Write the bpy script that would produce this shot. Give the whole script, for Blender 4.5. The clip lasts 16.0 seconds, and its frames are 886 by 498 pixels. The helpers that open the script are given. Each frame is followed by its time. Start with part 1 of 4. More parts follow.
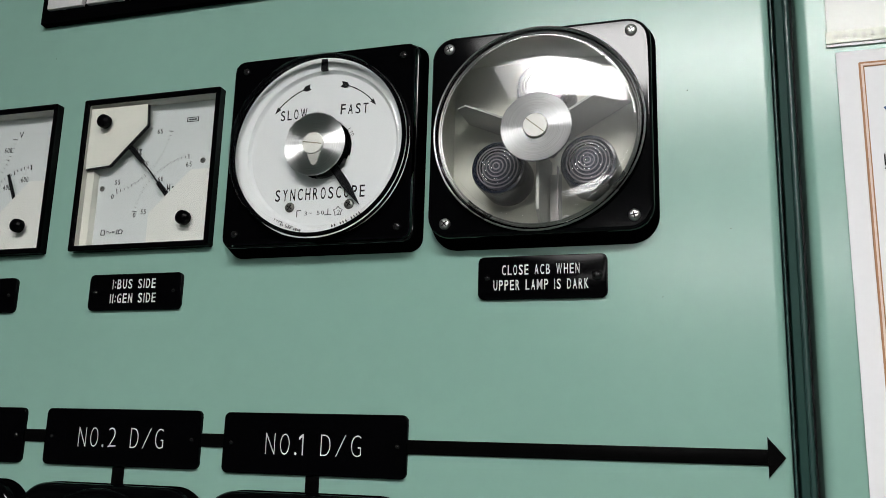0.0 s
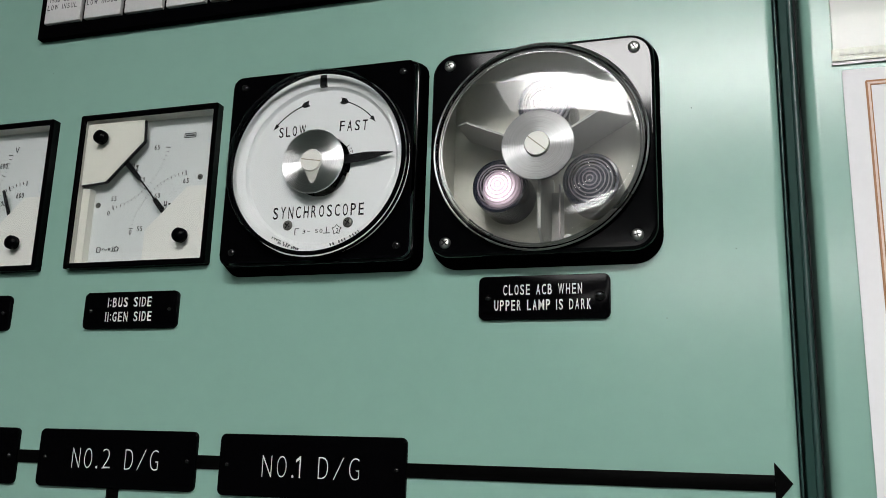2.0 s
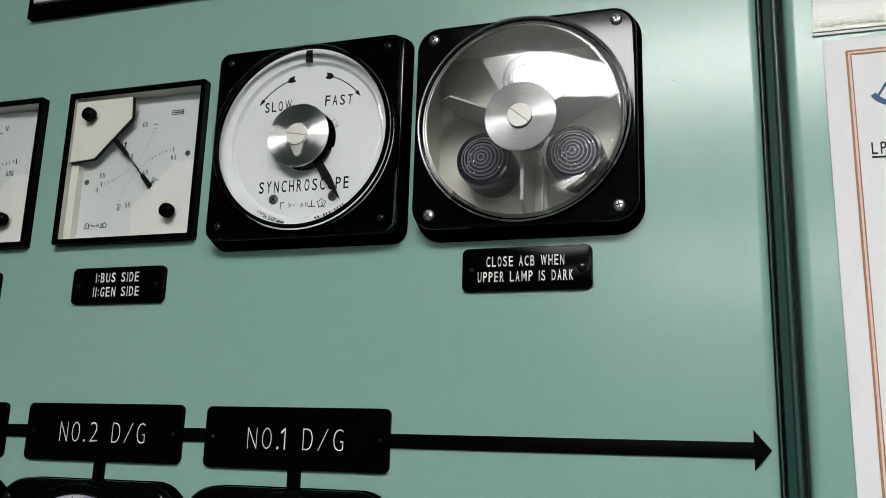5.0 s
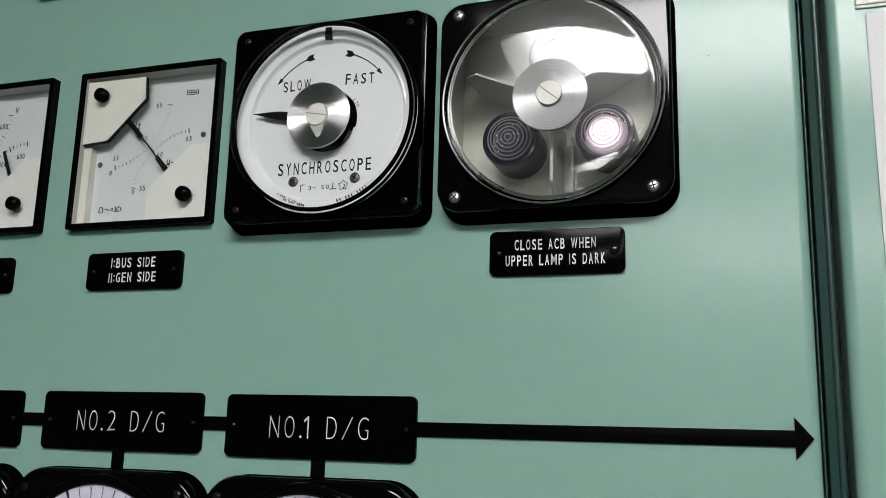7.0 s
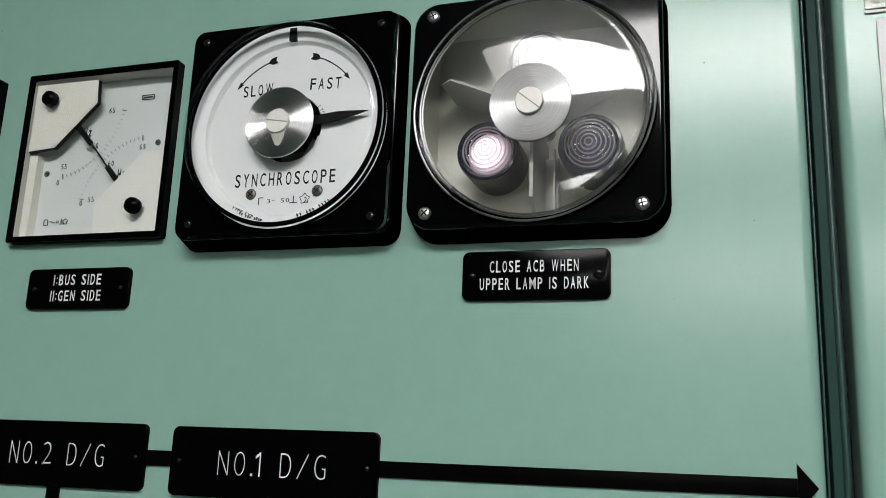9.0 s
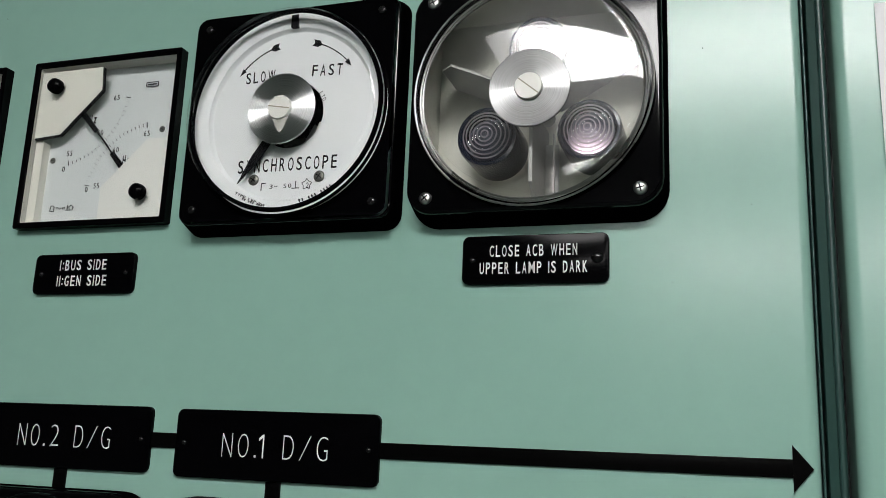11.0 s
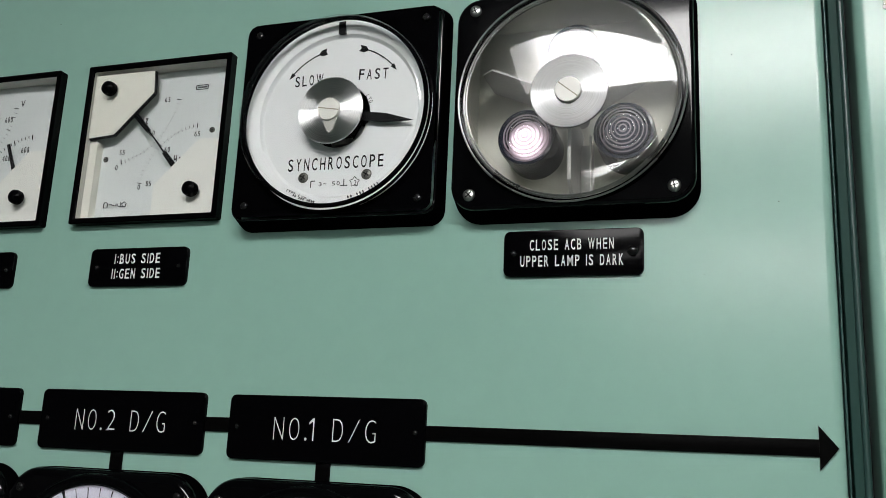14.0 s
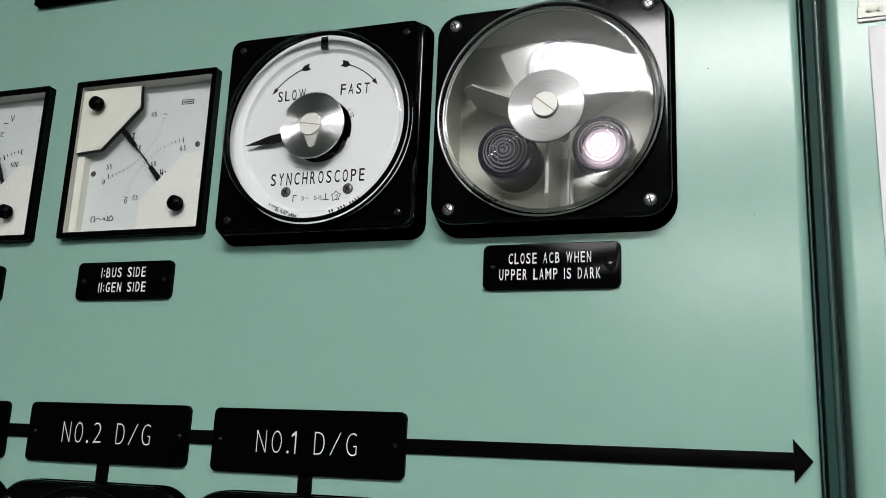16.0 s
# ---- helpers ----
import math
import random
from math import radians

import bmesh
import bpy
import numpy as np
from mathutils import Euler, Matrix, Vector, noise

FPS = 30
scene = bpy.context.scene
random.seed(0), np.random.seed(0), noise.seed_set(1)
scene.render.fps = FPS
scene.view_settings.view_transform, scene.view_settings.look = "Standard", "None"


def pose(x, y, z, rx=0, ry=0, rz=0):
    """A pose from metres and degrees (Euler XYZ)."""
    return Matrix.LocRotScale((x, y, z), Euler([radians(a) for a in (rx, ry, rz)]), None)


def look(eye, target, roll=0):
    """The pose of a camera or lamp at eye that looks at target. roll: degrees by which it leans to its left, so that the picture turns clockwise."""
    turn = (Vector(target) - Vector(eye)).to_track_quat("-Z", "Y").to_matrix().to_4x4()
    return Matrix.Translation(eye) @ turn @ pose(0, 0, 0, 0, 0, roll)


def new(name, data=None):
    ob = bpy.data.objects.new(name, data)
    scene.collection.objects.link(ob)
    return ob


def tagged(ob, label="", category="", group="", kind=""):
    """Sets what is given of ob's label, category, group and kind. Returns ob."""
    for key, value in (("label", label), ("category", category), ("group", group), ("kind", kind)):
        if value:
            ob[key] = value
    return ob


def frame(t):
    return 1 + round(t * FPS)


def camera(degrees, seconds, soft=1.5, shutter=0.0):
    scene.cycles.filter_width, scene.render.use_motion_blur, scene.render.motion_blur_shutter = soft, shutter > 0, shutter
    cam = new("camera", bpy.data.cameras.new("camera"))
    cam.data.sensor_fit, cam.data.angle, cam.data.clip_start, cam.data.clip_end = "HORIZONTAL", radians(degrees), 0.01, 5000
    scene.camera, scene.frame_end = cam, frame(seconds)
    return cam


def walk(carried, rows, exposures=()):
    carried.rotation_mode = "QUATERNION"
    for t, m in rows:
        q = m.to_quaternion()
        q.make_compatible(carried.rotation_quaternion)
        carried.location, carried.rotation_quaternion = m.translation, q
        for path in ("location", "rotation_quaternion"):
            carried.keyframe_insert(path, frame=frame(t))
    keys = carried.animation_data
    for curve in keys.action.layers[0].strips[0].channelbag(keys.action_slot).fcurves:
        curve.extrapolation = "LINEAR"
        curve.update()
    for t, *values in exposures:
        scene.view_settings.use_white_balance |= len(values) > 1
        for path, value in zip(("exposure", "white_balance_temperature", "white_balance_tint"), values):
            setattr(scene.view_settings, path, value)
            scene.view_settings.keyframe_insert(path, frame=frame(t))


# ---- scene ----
cam = camera(52.85, 16.0, soft=0.8)
PATH = [
    (0, (0.0036, -0.4832, 1.4953), (-0.5956, 1.3758, 1.9256), 1.62),
    (0.5, (0.0063, -0.4776, 1.4983), (-0.5937, 1.3775, 1.9442), 1.68),
    (1, (0.0090, -0.4818, 1.5005), (-0.5899, 1.3733, 1.9474), 1.73),
    (1.5, (0.0047, -0.4760, 1.5018), (-0.5922, 1.3791, 1.9514), 1.70),
    (2, (0.0015, -0.4768, 1.5019), (-0.5975, 1.3768, 1.9551), 1.73),
    (2.5, (0.0046, -0.4813, 1.4993), (-0.5975, 1.3698, 1.9583), 1.78),
    (3, (0.0058, -0.4801, 1.4978), (-0.5974, 1.3715, 1.9537), 1.77),
    (3.5, (0.0091, -0.4788, 1.4947), (-0.5948, 1.3738, 1.9452), 1.74),
    (4, (0.0064, -0.4750, 1.4921), (-0.5982, 1.3772, 1.9437), 1.79),
    (6.3, (0.0199, -0.4702, 1.4845), (-0.5913, 1.3886, 1.8984), 1.35),
    (6.5, (0.0107, -0.4633, 1.4898), (-0.6045, 1.3975, 1.8883), 1.16),
    (7, (-0.0042, -0.4628, 1.4923), (-0.6201, 1.3966, 1.8966), 1.49),
    (7.5, (-0.0061, -0.4546, 1.4970), (-0.6202, 1.4033, 1.9106), 1.93),
    (8, (-0.0090, -0.4450, 1.4992), (-0.6105, 1.4124, 1.9334), 2.19),
    (8.5, (-0.0090, -0.4271, 1.5003), (-0.6079, 1.4273, 1.9501), 2.28),
    (9, (-0.0059, -0.4184, 1.5005), (-0.6056, 1.4344, 1.9561), 2.29),
    (11.5, (-0.0010, -0.4233, 1.4945), (-0.6198, 1.4297, 1.9228), 2.35),
    (12, (-0.0159, -0.4315, 1.4749), (-0.6293, 1.4196, 1.9190), 2.40),
    (12.5, (-0.0098, -0.4321, 1.4761), (-0.6303, 1.4183, 1.9131), 2.35),
    (13, (-0.0102, -0.4499, 1.4799), (-0.6286, 1.3995, 1.9242), 2.42),
    (13.5, (-0.0055, -0.4441, 1.4800), (-0.6223, 1.4063, 1.9220), 2.43),
    (14, (-0.0147, -0.4508, 1.4842), (-0.6307, 1.3990, 1.9300), 2.57),
    (14.5, (-0.0119, -0.4435, 1.4883), (-0.6236, 1.4060, 1.9411), 2.65),
    (15, (-0.0091, -0.4392, 1.4886), (-0.6250, 1.4093, 1.9399), 2.68),
    (15.5, (-0.0070, -0.4359, 1.4876), (-0.6270, 1.4122, 1.9348), 2.69),
    (16, (0.0006, -0.4507, 1.4896), (-0.6308, 1.3924, 1.9416), 2.41),
]
EXPOSURES = [(0.0, -0.07), (2.0, -0.10), (4.0, -0.16), (6.3, -0.15), (7.0, -0.11), (9.0, -0.07), (11.5, -0.05),
             (12.0, 0.14), (12.5, 0.14), (13.0, 0.1), (14.0, -0.02), (15.0, -0.02), (16.0, 0.06)]
walk(cam, [(t, look(eye, target, roll)) for t, eye, target, roll in PATH], EXPOSURES)

# ---- light ----
world = bpy.data.worlds.new("room_dark")
scene.world = world
world.use_nodes = True
world.node_tree.nodes["Background"].inputs[0].default_value = (0.6, 0.75, 0.8, 1)
world.node_tree.nodes["Background"].inputs[1].default_value = 0.02
GLOW = 37.8  # ceiling tubes


# ---- materials ----
def nodes_of(name):
    m = bpy.data.materials.new(name)
    m.use_nodes = True
    nt = m.node_tree
    return m, nt, nt.nodes["Principled BSDF"]


def mat(name, colour, rough=0.5, metal=0.0, vary=0.06, scale=40.0, bump=0.0, bump_scale=300.0, spec=0.5, coat=0.0):
    """A surface with grain at two scales and fine relief."""
    m, nt, b = nodes_of(name)
    b.inputs["Metallic"].default_value = metal
    b.inputs["Specular IOR Level"].default_value = spec
    b.inputs["Coat Weight"].default_value = coat
    b.inputs["Coat Roughness"].default_value = 0.08
    tc = nt.nodes.new("ShaderNodeTexCoord")
    n1 = nt.nodes.new("ShaderNodeTexNoise")
    n1.inputs["Scale"].default_value = scale
    n1.inputs["Detail"].default_value = 6
    n2 = nt.nodes.new("ShaderNodeTexNoise")
    n2.inputs["Scale"].default_value = scale * 9
    n2.inputs["Detail"].default_value = 3
    for n in (n1, n2):
        nt.links.new(tc.outputs["Object"], n.inputs["Vector"])
    mix = nt.nodes.new("ShaderNodeMath")
    mix.operation = "ADD"
    nt.links.new(n1.outputs["Fac"], mix.inputs[0])
    nt.links.new(n2.outputs["Fac"], mix.inputs[1])
    ramp = nt.nodes.new("ShaderNodeMapRange")
    ramp.inputs["From Min"].default_value, ramp.inputs["From Max"].default_value = 0.6, 1.4
    ramp.inputs["To Min"].default_value, ramp.inputs["To Max"].default_value = 1 - vary, 1 + vary
    nt.links.new(mix.outputs[0], ramp.inputs["Value"])
    hsv = nt.nodes.new("ShaderNodeHueSaturation")
    hsv.inputs["Color"].default_value = (*colour, 1)
    nt.links.new(ramp.outputs[0], hsv.inputs["Value"])
    nt.links.new(hsv.outputs[0], b.inputs["Base Color"])
    rr = nt.nodes.new("ShaderNodeMapRange")
    rr.inputs["From Min"].default_value, rr.inputs["From Max"].default_value = 0.3, 0.7
    rr.inputs["To Min"].default_value, rr.inputs["To Max"].default_value = rough * 0.88, rough * 1.12
    nt.links.new(n1.outputs["Fac"], rr.inputs["Value"])
    nt.links.new(rr.outputs[0], b.inputs["Roughness"])
    if bump:
        n3 = nt.nodes.new("ShaderNodeTexNoise")
        n3.inputs["Scale"].default_value = bump_scale
        n3.inputs["Detail"].default_value = 4
        nt.links.new(tc.outputs["Object"], n3.inputs["Vector"])
        bp = nt.nodes.new("ShaderNodeBump")
        bp.inputs["Strength"].default_value = bump
        bp.inputs["Distance"].default_value = 0.0006
        nt.links.new(n3.outputs["Fac"], bp.inputs["Height"])
        nt.links.new(bp.outputs[0], b.inputs["Normal"])
    return m


def pane_mat(name, tint, ior, rough=0.0, haze=0.0):
    """Clear glass or acrylic: looked through straight, mirror gloss by Fresnel."""
    m, nt, b = nodes_of(name)
    out = nt.nodes["Material Output"]
    nt.nodes.remove(b)
    tr = nt.nodes.new("ShaderNodeBsdfTransparent")
    tr.inputs[0].default_value = (*tint, 1)
    gl = nt.nodes.new("ShaderNodeBsdfGlossy")
    gl.inputs["Roughness"].default_value = rough
    lw = nt.nodes.new("ShaderNodeLayerWeight")
    lw.inputs["Blend"].default_value = 0.5
    pw = nt.nodes.new("ShaderNodeMath")
    pw.operation = "POWER"
    pw.inputs[1].default_value = 5.0
    nt.links.new(lw.outputs["Facing"], pw.inputs[0])
    f0 = ((ior - 1) / (ior + 1)) ** 2
    fr = nt.nodes.new("ShaderNodeMath")
    fr.operation = "MULTIPLY_ADD"
    fr.inputs[1].default_value, fr.inputs[2].default_value = 1 - f0, f0
    nt.links.new(pw.outputs[0], fr.inputs[0])
    mx = nt.nodes.new("ShaderNodeMixShader")
    nt.links.new(fr.outputs[0], mx.inputs[0])
    nt.links.new(tr.outputs[0], mx.inputs[1])
    nt.links.new(gl.outputs[0], mx.inputs[2])
    if haze:
        soft = nt.nodes.new("ShaderNodeBsdfGlossy")
        soft.inputs["Roughness"].default_value = 0.24
        both = nt.nodes.new("ShaderNodeMixShader")
        both.inputs[0].default_value = haze
        nt.links.new(gl.outputs[0], both.inputs[1])
        nt.links.new(soft.outputs[0], both.inputs[2])
        nt.links.new(both.outputs[0], mx.inputs[2])
    nt.links.new(mx.outputs[0], out.inputs[0])
    return m


def turned_metal(name, base, relief):
    """Lathe-turned aluminium: fine rings give the bow-tie gloss."""
    m, nt, b = nodes_of(name)
    b.inputs["Metallic"].default_value = 1
    b.inputs["Anisotropic"].default_value = 1.0
    b.inputs["Anisotropic Rotation"].default_value = 0.25
    tan = nt.nodes.new("ShaderNodeTangent")
    tan.direction_type, tan.axis = "RADIAL", "Y"
    nt.links.new(tan.outputs[0], b.inputs["Tangent"])
    tc = nt.nodes.new("ShaderNodeTexCoord")
    flat = nt.nodes.new("ShaderNodeVectorMath")
    flat.operation = "MULTIPLY"
    flat.inputs[1].default_value = (1, 0, 1)
    nt.links.new(tc.outputs["Object"], flat.inputs[0])
    far = nt.nodes.new("ShaderNodeVectorMath")
    far.operation = "LENGTH"
    nt.links.new(flat.outputs[0], far.inputs[0])
    rings = nt.nodes.new("ShaderNodeTexNoise")
    rings.noise_dimensions = "1D"
    rings.inputs["Scale"].default_value = 2600
    rings.inputs["Detail"].default_value = 3
    nt.links.new(far.outputs["Value"], rings.inputs["W"])
    tone = nt.nodes.new("ShaderNodeMapRange")
    tone.inputs["From Min"].default_value, tone.inputs["From Max"].default_value = 0.3, 0.7
    tone.inputs["To Min"].default_value, tone.inputs["To Max"].default_value = base * 0.76, base * 1.14
    nt.links.new(rings.outputs["Fac"], tone.inputs["Value"])
    nt.links.new(tone.outputs[0], b.inputs["Base Color"])
    smear = nt.nodes.new("ShaderNodeTexNoise")
    smear.inputs["Scale"].default_value = 160
    nt.links.new(tc.outputs["Object"], smear.inputs["Vector"])
    rough = nt.nodes.new("ShaderNodeMapRange")
    rough.inputs["From Min"].default_value, rough.inputs["From Max"].default_value = 0.3, 0.7
    rough.inputs["To Min"].default_value, rough.inputs["To Max"].default_value = 0.31, 0.42
    nt.links.new(smear.outputs["Fac"], rough.inputs["Value"])
    nt.links.new(rough.outputs[0], b.inputs["Roughness"])
    bp = nt.nodes.new("ShaderNodeBump")
    bp.inputs["Strength"].default_value = relief
    bp.inputs["Distance"].default_value = 0.0003
    nt.links.new(rings.outputs["Fac"], bp.inputs["Height"])
    nt.links.new(bp.outputs[0], b.inputs["Normal"])
    return m


def bulb_mat(name):
    """A bulb that glows on one side: hot at its pole, pink towards the rim; the dark far side stands in for the unlit
    lamp.
    """
    m, nt, b = nodes_of(name)
    b.inputs["Base Color"].default_value = (0.05, 0.05, 0.06, 1)
    b.inputs["Roughness"].default_value = 0.3
    tc = nt.nodes.new("ShaderNodeTexCoord")
    sep = nt.nodes.new("ShaderNodeSeparateXYZ")
    nt.links.new(tc.outputs["Object"], sep.inputs[0])
    r = nt.nodes.new("ShaderNodeMapRange")
    r.inputs["From Min"].default_value, r.inputs["From Max"].default_value = BULB * 0.12, -BULB * 0.85
    nt.links.new(sep.outputs["Y"], r.inputs["Value"])
    pw = nt.nodes.new("ShaderNodeMath")
    pw.operation = "POWER"
    pw.inputs[1].default_value = 7.0
    nt.links.new(r.outputs[0], pw.inputs[0])
    hot = nt.nodes.new("ShaderNodeMath")
    hot.operation = "MULTIPLY"
    hot.inputs[1].default_value = 2.6
    nt.links.new(pw.outputs[0], hot.inputs[0])
    mul = nt.nodes.new("ShaderNodeMath")
    mul.operation = "MULTIPLY_ADD"
    mul.inputs[1].default_value = 0.62
    nt.links.new(r.outputs[0], mul.inputs[0])
    nt.links.new(hot.outputs[0], mul.inputs[2])
    b.inputs["Emission Color"].default_value = (1.0, 0.77, 0.75, 1)
    nt.links.new(mul.outputs[0], b.inputs["Emission Strength"])
    return m


def frosted(name):
    m, nt, b = nodes_of(name)
    b.inputs["Base Color"].default_value = (0.40, 0.41, 0.46, 1)
    b.inputs["Roughness"].default_value = 0.25
    out = nt.nodes["Material Output"]
    tl = nt.nodes.new("ShaderNodeBsdfTranslucent")
    tl.inputs[0].default_value = (0.62, 0.52, 0.58, 1)
    tr = nt.nodes.new("ShaderNodeBsdfTransparent")
    m1 = nt.nodes.new("ShaderNodeMixShader")
    m1.inputs[0].default_value = 0.55
    m2 = nt.nodes.new("ShaderNodeMixShader")
    m2.inputs[0].default_value = 0.36
    nt.links.new(b.outputs[0], m1.inputs[1])
    nt.links.new(tl.outputs[0], m1.inputs[2])
    nt.links.new(m1.outputs[0], m2.inputs[1])
    nt.links.new(tr.outputs[0], m2.inputs[2])
    nt.links.new(m2.outputs[0], out.inputs[0])
    return m


def glow_mat(name, colour, strength, x0, x1):
    """An opal diffuser over a tube that ends short of it: dim at the blackened end, full from x1 on."""
    m, nt, b = nodes_of(name)
    b.inputs["Base Color"].default_value = (0.8, 0.8, 0.8, 1)
    b.inputs["Emission Color"].default_value = (*colour, 1)
    tc = nt.nodes.new("ShaderNodeTexCoord")
    sep = nt.nodes.new("ShaderNodeSeparateXYZ")
    nt.links.new(tc.outputs["Object"], sep.inputs[0])
    r = nt.nodes.new("ShaderNodeMapRange")
    r.interpolation_type = "SMOOTHSTEP"
    r.inputs["From Min"].default_value, r.inputs["From Max"].default_value = x0, x1
    r.inputs["To Min"].default_value, r.inputs["To Max"].default_value = strength * 0.25, strength
    nt.links.new(sep.outputs["X"], r.inputs["Value"])
    nt.links.new(r.outputs[0], b.inputs["Emission Strength"])
    return m


BULB = 0.0121


def enamel(name, colour):
    """Brush-painted enamel: level strokes and orange peel break up the sheen, faint stains in the colour."""
    m = mat(name, colour, 0.215, vary=0.03, scale=9, spec=0.39)
    nt = m.node_tree
    b = nt.nodes["Principled BSDF"]
    tc = nt.nodes.new("ShaderNodeTexCoord")
    last = None
    for stretch, scale, detail, strength, reach in (((0.35, 1, 1), 120, 4, 0.10, 0.0006), ((1, 1, 1), 420, 2, 0.06, 0.0004), ((0.45, 1, 1), 24, 2, 0.035, 0.0015)):
        mp = nt.nodes.new("ShaderNodeMapping")
        mp.inputs["Scale"].default_value = stretch
        nt.links.new(tc.outputs["Object"], mp.inputs["Vector"])
        n = nt.nodes.new("ShaderNodeTexNoise")
        n.inputs["Scale"].default_value = scale
        n.inputs["Detail"].default_value = detail
        nt.links.new(mp.outputs[0], n.inputs["Vector"])
        bp = nt.nodes.new("ShaderNodeBump")
        bp.inputs["Strength"].default_value = strength
        bp.inputs["Distance"].default_value = reach
        nt.links.new(n.outputs["Fac"], bp.inputs["Height"])
        if last:
            nt.links.new(last.outputs[0], bp.inputs["Normal"])
        last = bp
    nt.links.new(last.outputs[0], b.inputs["Normal"])
    return m


GREEN = enamel("mint_green_enamel", (0.227, 0.388, 0.326))
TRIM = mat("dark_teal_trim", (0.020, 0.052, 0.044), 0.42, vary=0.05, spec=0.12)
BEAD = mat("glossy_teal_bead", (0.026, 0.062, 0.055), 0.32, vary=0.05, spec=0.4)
SEAM = mat("black_rubber_seal", (0.012, 0.014, 0.014), 0.6)
BAKE = mat("black_bakelite", (0.0009, 0.0009, 0.0012), 0.07, vary=0.2, bump=0.006, bump_scale=300, spec=0.24)
FLANK = mat("matt_black_flank", (0.0012, 0.0012, 0.0015), 0.85, vary=0.2, spec=0.0)
BAKE_MATT = mat("black_painted_steel", (0.0009, 0.0009, 0.0012), 0.12, vary=0.2, bump=0.02, bump_scale=900, spec=0.04)
PLATE = mat("black_engraving_laminate", (0.0009, 0.0009, 0.0012), 0.14, vary=0.15, bump=0.02, bump_scale=700, spec=0.045)
TAPE = mat("black_mimic_bar", (0.0015, 0.0015, 0.0015), 0.3, vary=0.15, spec=0.02)
WHITE_INK = mat("white_engraving", (0.66, 0.67, 0.66), 0.6, vary=0.03)
DIAL = mat("white_dial_enamel", (0.72, 0.735, 0.74), 0.45, vary=0.02, scale=60)
DIAL_PALE = mat("pale_grey_dial", (0.64, 0.67, 0.67), 0.45, vary=0.03, scale=60)
DIAL_COOL = mat("cool_white_dial", (0.62, 0.60, 0.71), 0.45, vary=0.02, scale=60)
CREAM = mat("cream_plastic", (0.74, 0.73, 0.66), 0.45, vary=0.03)
# the grey holds the shade that falls inside the meter case
WALL_SHADE = mat("shaded_meter_wall", (0.46, 0.45, 0.41), 0.5, vary=0.04)
IVORY = mat("ivory_plastic", (0.75, 0.75, 0.71), 0.45, vary=0.03)
INK = mat("black_dial_print", (0.006, 0.006, 0.007), 0.4, spec=0.1)
TICK_INK = mat("faded_dial_print", (0.06, 0.06, 0.065), 0.5, spec=0.2)
GREY_INK = mat("grey_dial_print", (0.03, 0.03, 0.035), 0.5, spec=0.2)
RED_INK = mat("red_dial_print", (0.55, 0.05, 0.04), 0.5)
DULL = mat("dull_glint_ring", (0.30, 0.30, 0.29), 0.3, metal=1.0, vary=0.1)
STEEL = mat("nickel_screw", (0.42, 0.42, 0.40), 0.3, metal=1.0, vary=0.1)
DARK_STEEL = mat("blackened_screw", (0.006, 0.006, 0.006), 0.07, vary=0.2, spec=0.5)
DIAL_STEEL = mat("dull_zinc_screw", (0.13, 0.13, 0.12), 0.35, metal=0.8, vary=0.25, scale=400)
ALU = turned_metal("turned_aluminium", 0.23, 0.10)
ALU_BRIGHT = turned_metal("bright_turned_aluminium", 0.80, 0.02)
SLOT = mat("tan_screw_slot", (0.30, 0.27, 0.21), 0.5, vary=0.15)
LEVER = mat("cloudy_lever_plastic", (0.46, 0.46, 0.42), 0.3, vary=0.06)
NYLON = mat("ivory_nylon", (0.72, 0.71, 0.66), 0.4, vary=0.03)
BOXGREY = mat("grey_white_lamp_box", (0.62, 0.62, 0.55), 0.5, vary=0.06)
PARTITION = mat("grey_partition", (0.40, 0.40, 0.38), 0.5, vary=0.08, spec=0.3)
GLASS = pane_mat("clear_cover_acrylic", (0.97, 0.975, 0.97), 1.5)
SCUFFED = pane_mat("scuffed_cover_acrylic", (0.97, 0.975, 0.97), 1.62, 0.018, 0.27)
LENS = pane_mat("clear_lens", (0.76, 0.78, 0.90), 1.5, 0.08)
RIB = frosted("frosted_lens_rib")
LAMPBLACK = mat("black_lamp_bezel", (0.010, 0.013, 0.023), 0.16, vary=0.2, spec=0.3)
BULBGLASS = bulb_mat("glowing_bulb")
PAPER = mat("white_paper", (0.78, 0.775, 0.79), 0.7, vary=0.02, scale=30, bump=0.1, bump_scale=40)
ORANGE = mat("orange_brown_print", (0.40, 0.20, 0.10), 0.7, vary=0.08)
PEACH = mat("pale_orange_print", (0.72, 0.58, 0.49), 0.7, vary=0.05)
BLUE = mat("blue_print", (0.05, 0.10, 0.24), 0.7)
SLEEVE = pane_mat("clear_plastic_sleeve", (0.94, 0.95, 0.92), 1.15, 0.045)
HOLEGREY = mat("grey_sleeve_print", (0.38, 0.38, 0.36), 0.6)
HEM = mat("yellowed_hem_plastic", (0.52, 0.53, 0.47), 0.35, vary=0.05)
WINDOW = mat("white_legend_acrylic", (0.58, 0.57, 0.57), 0.35, vary=0.07, scale=60)
FLOORM = mat("grey_green_deck_paint", (0.06, 0.09, 0.08), 0.5)
WALLM = mat("dull_cream_bulkhead", (0.10, 0.11, 0.10), 0.6)
CEILM = mat("white_ceiling_panel", (0.30, 0.30, 0.29), 0.7)
TUBE = glow_mat("fluorescent_diffuser", (1.0, 0.99, 0.98), GLOW, -0.515, -0.445)
TUBE_OLD = glow_mat("aged_fluorescent_diffuser", (1.0, 0.99, 0.98), GLOW * 0.62, -0.72, -0.60)


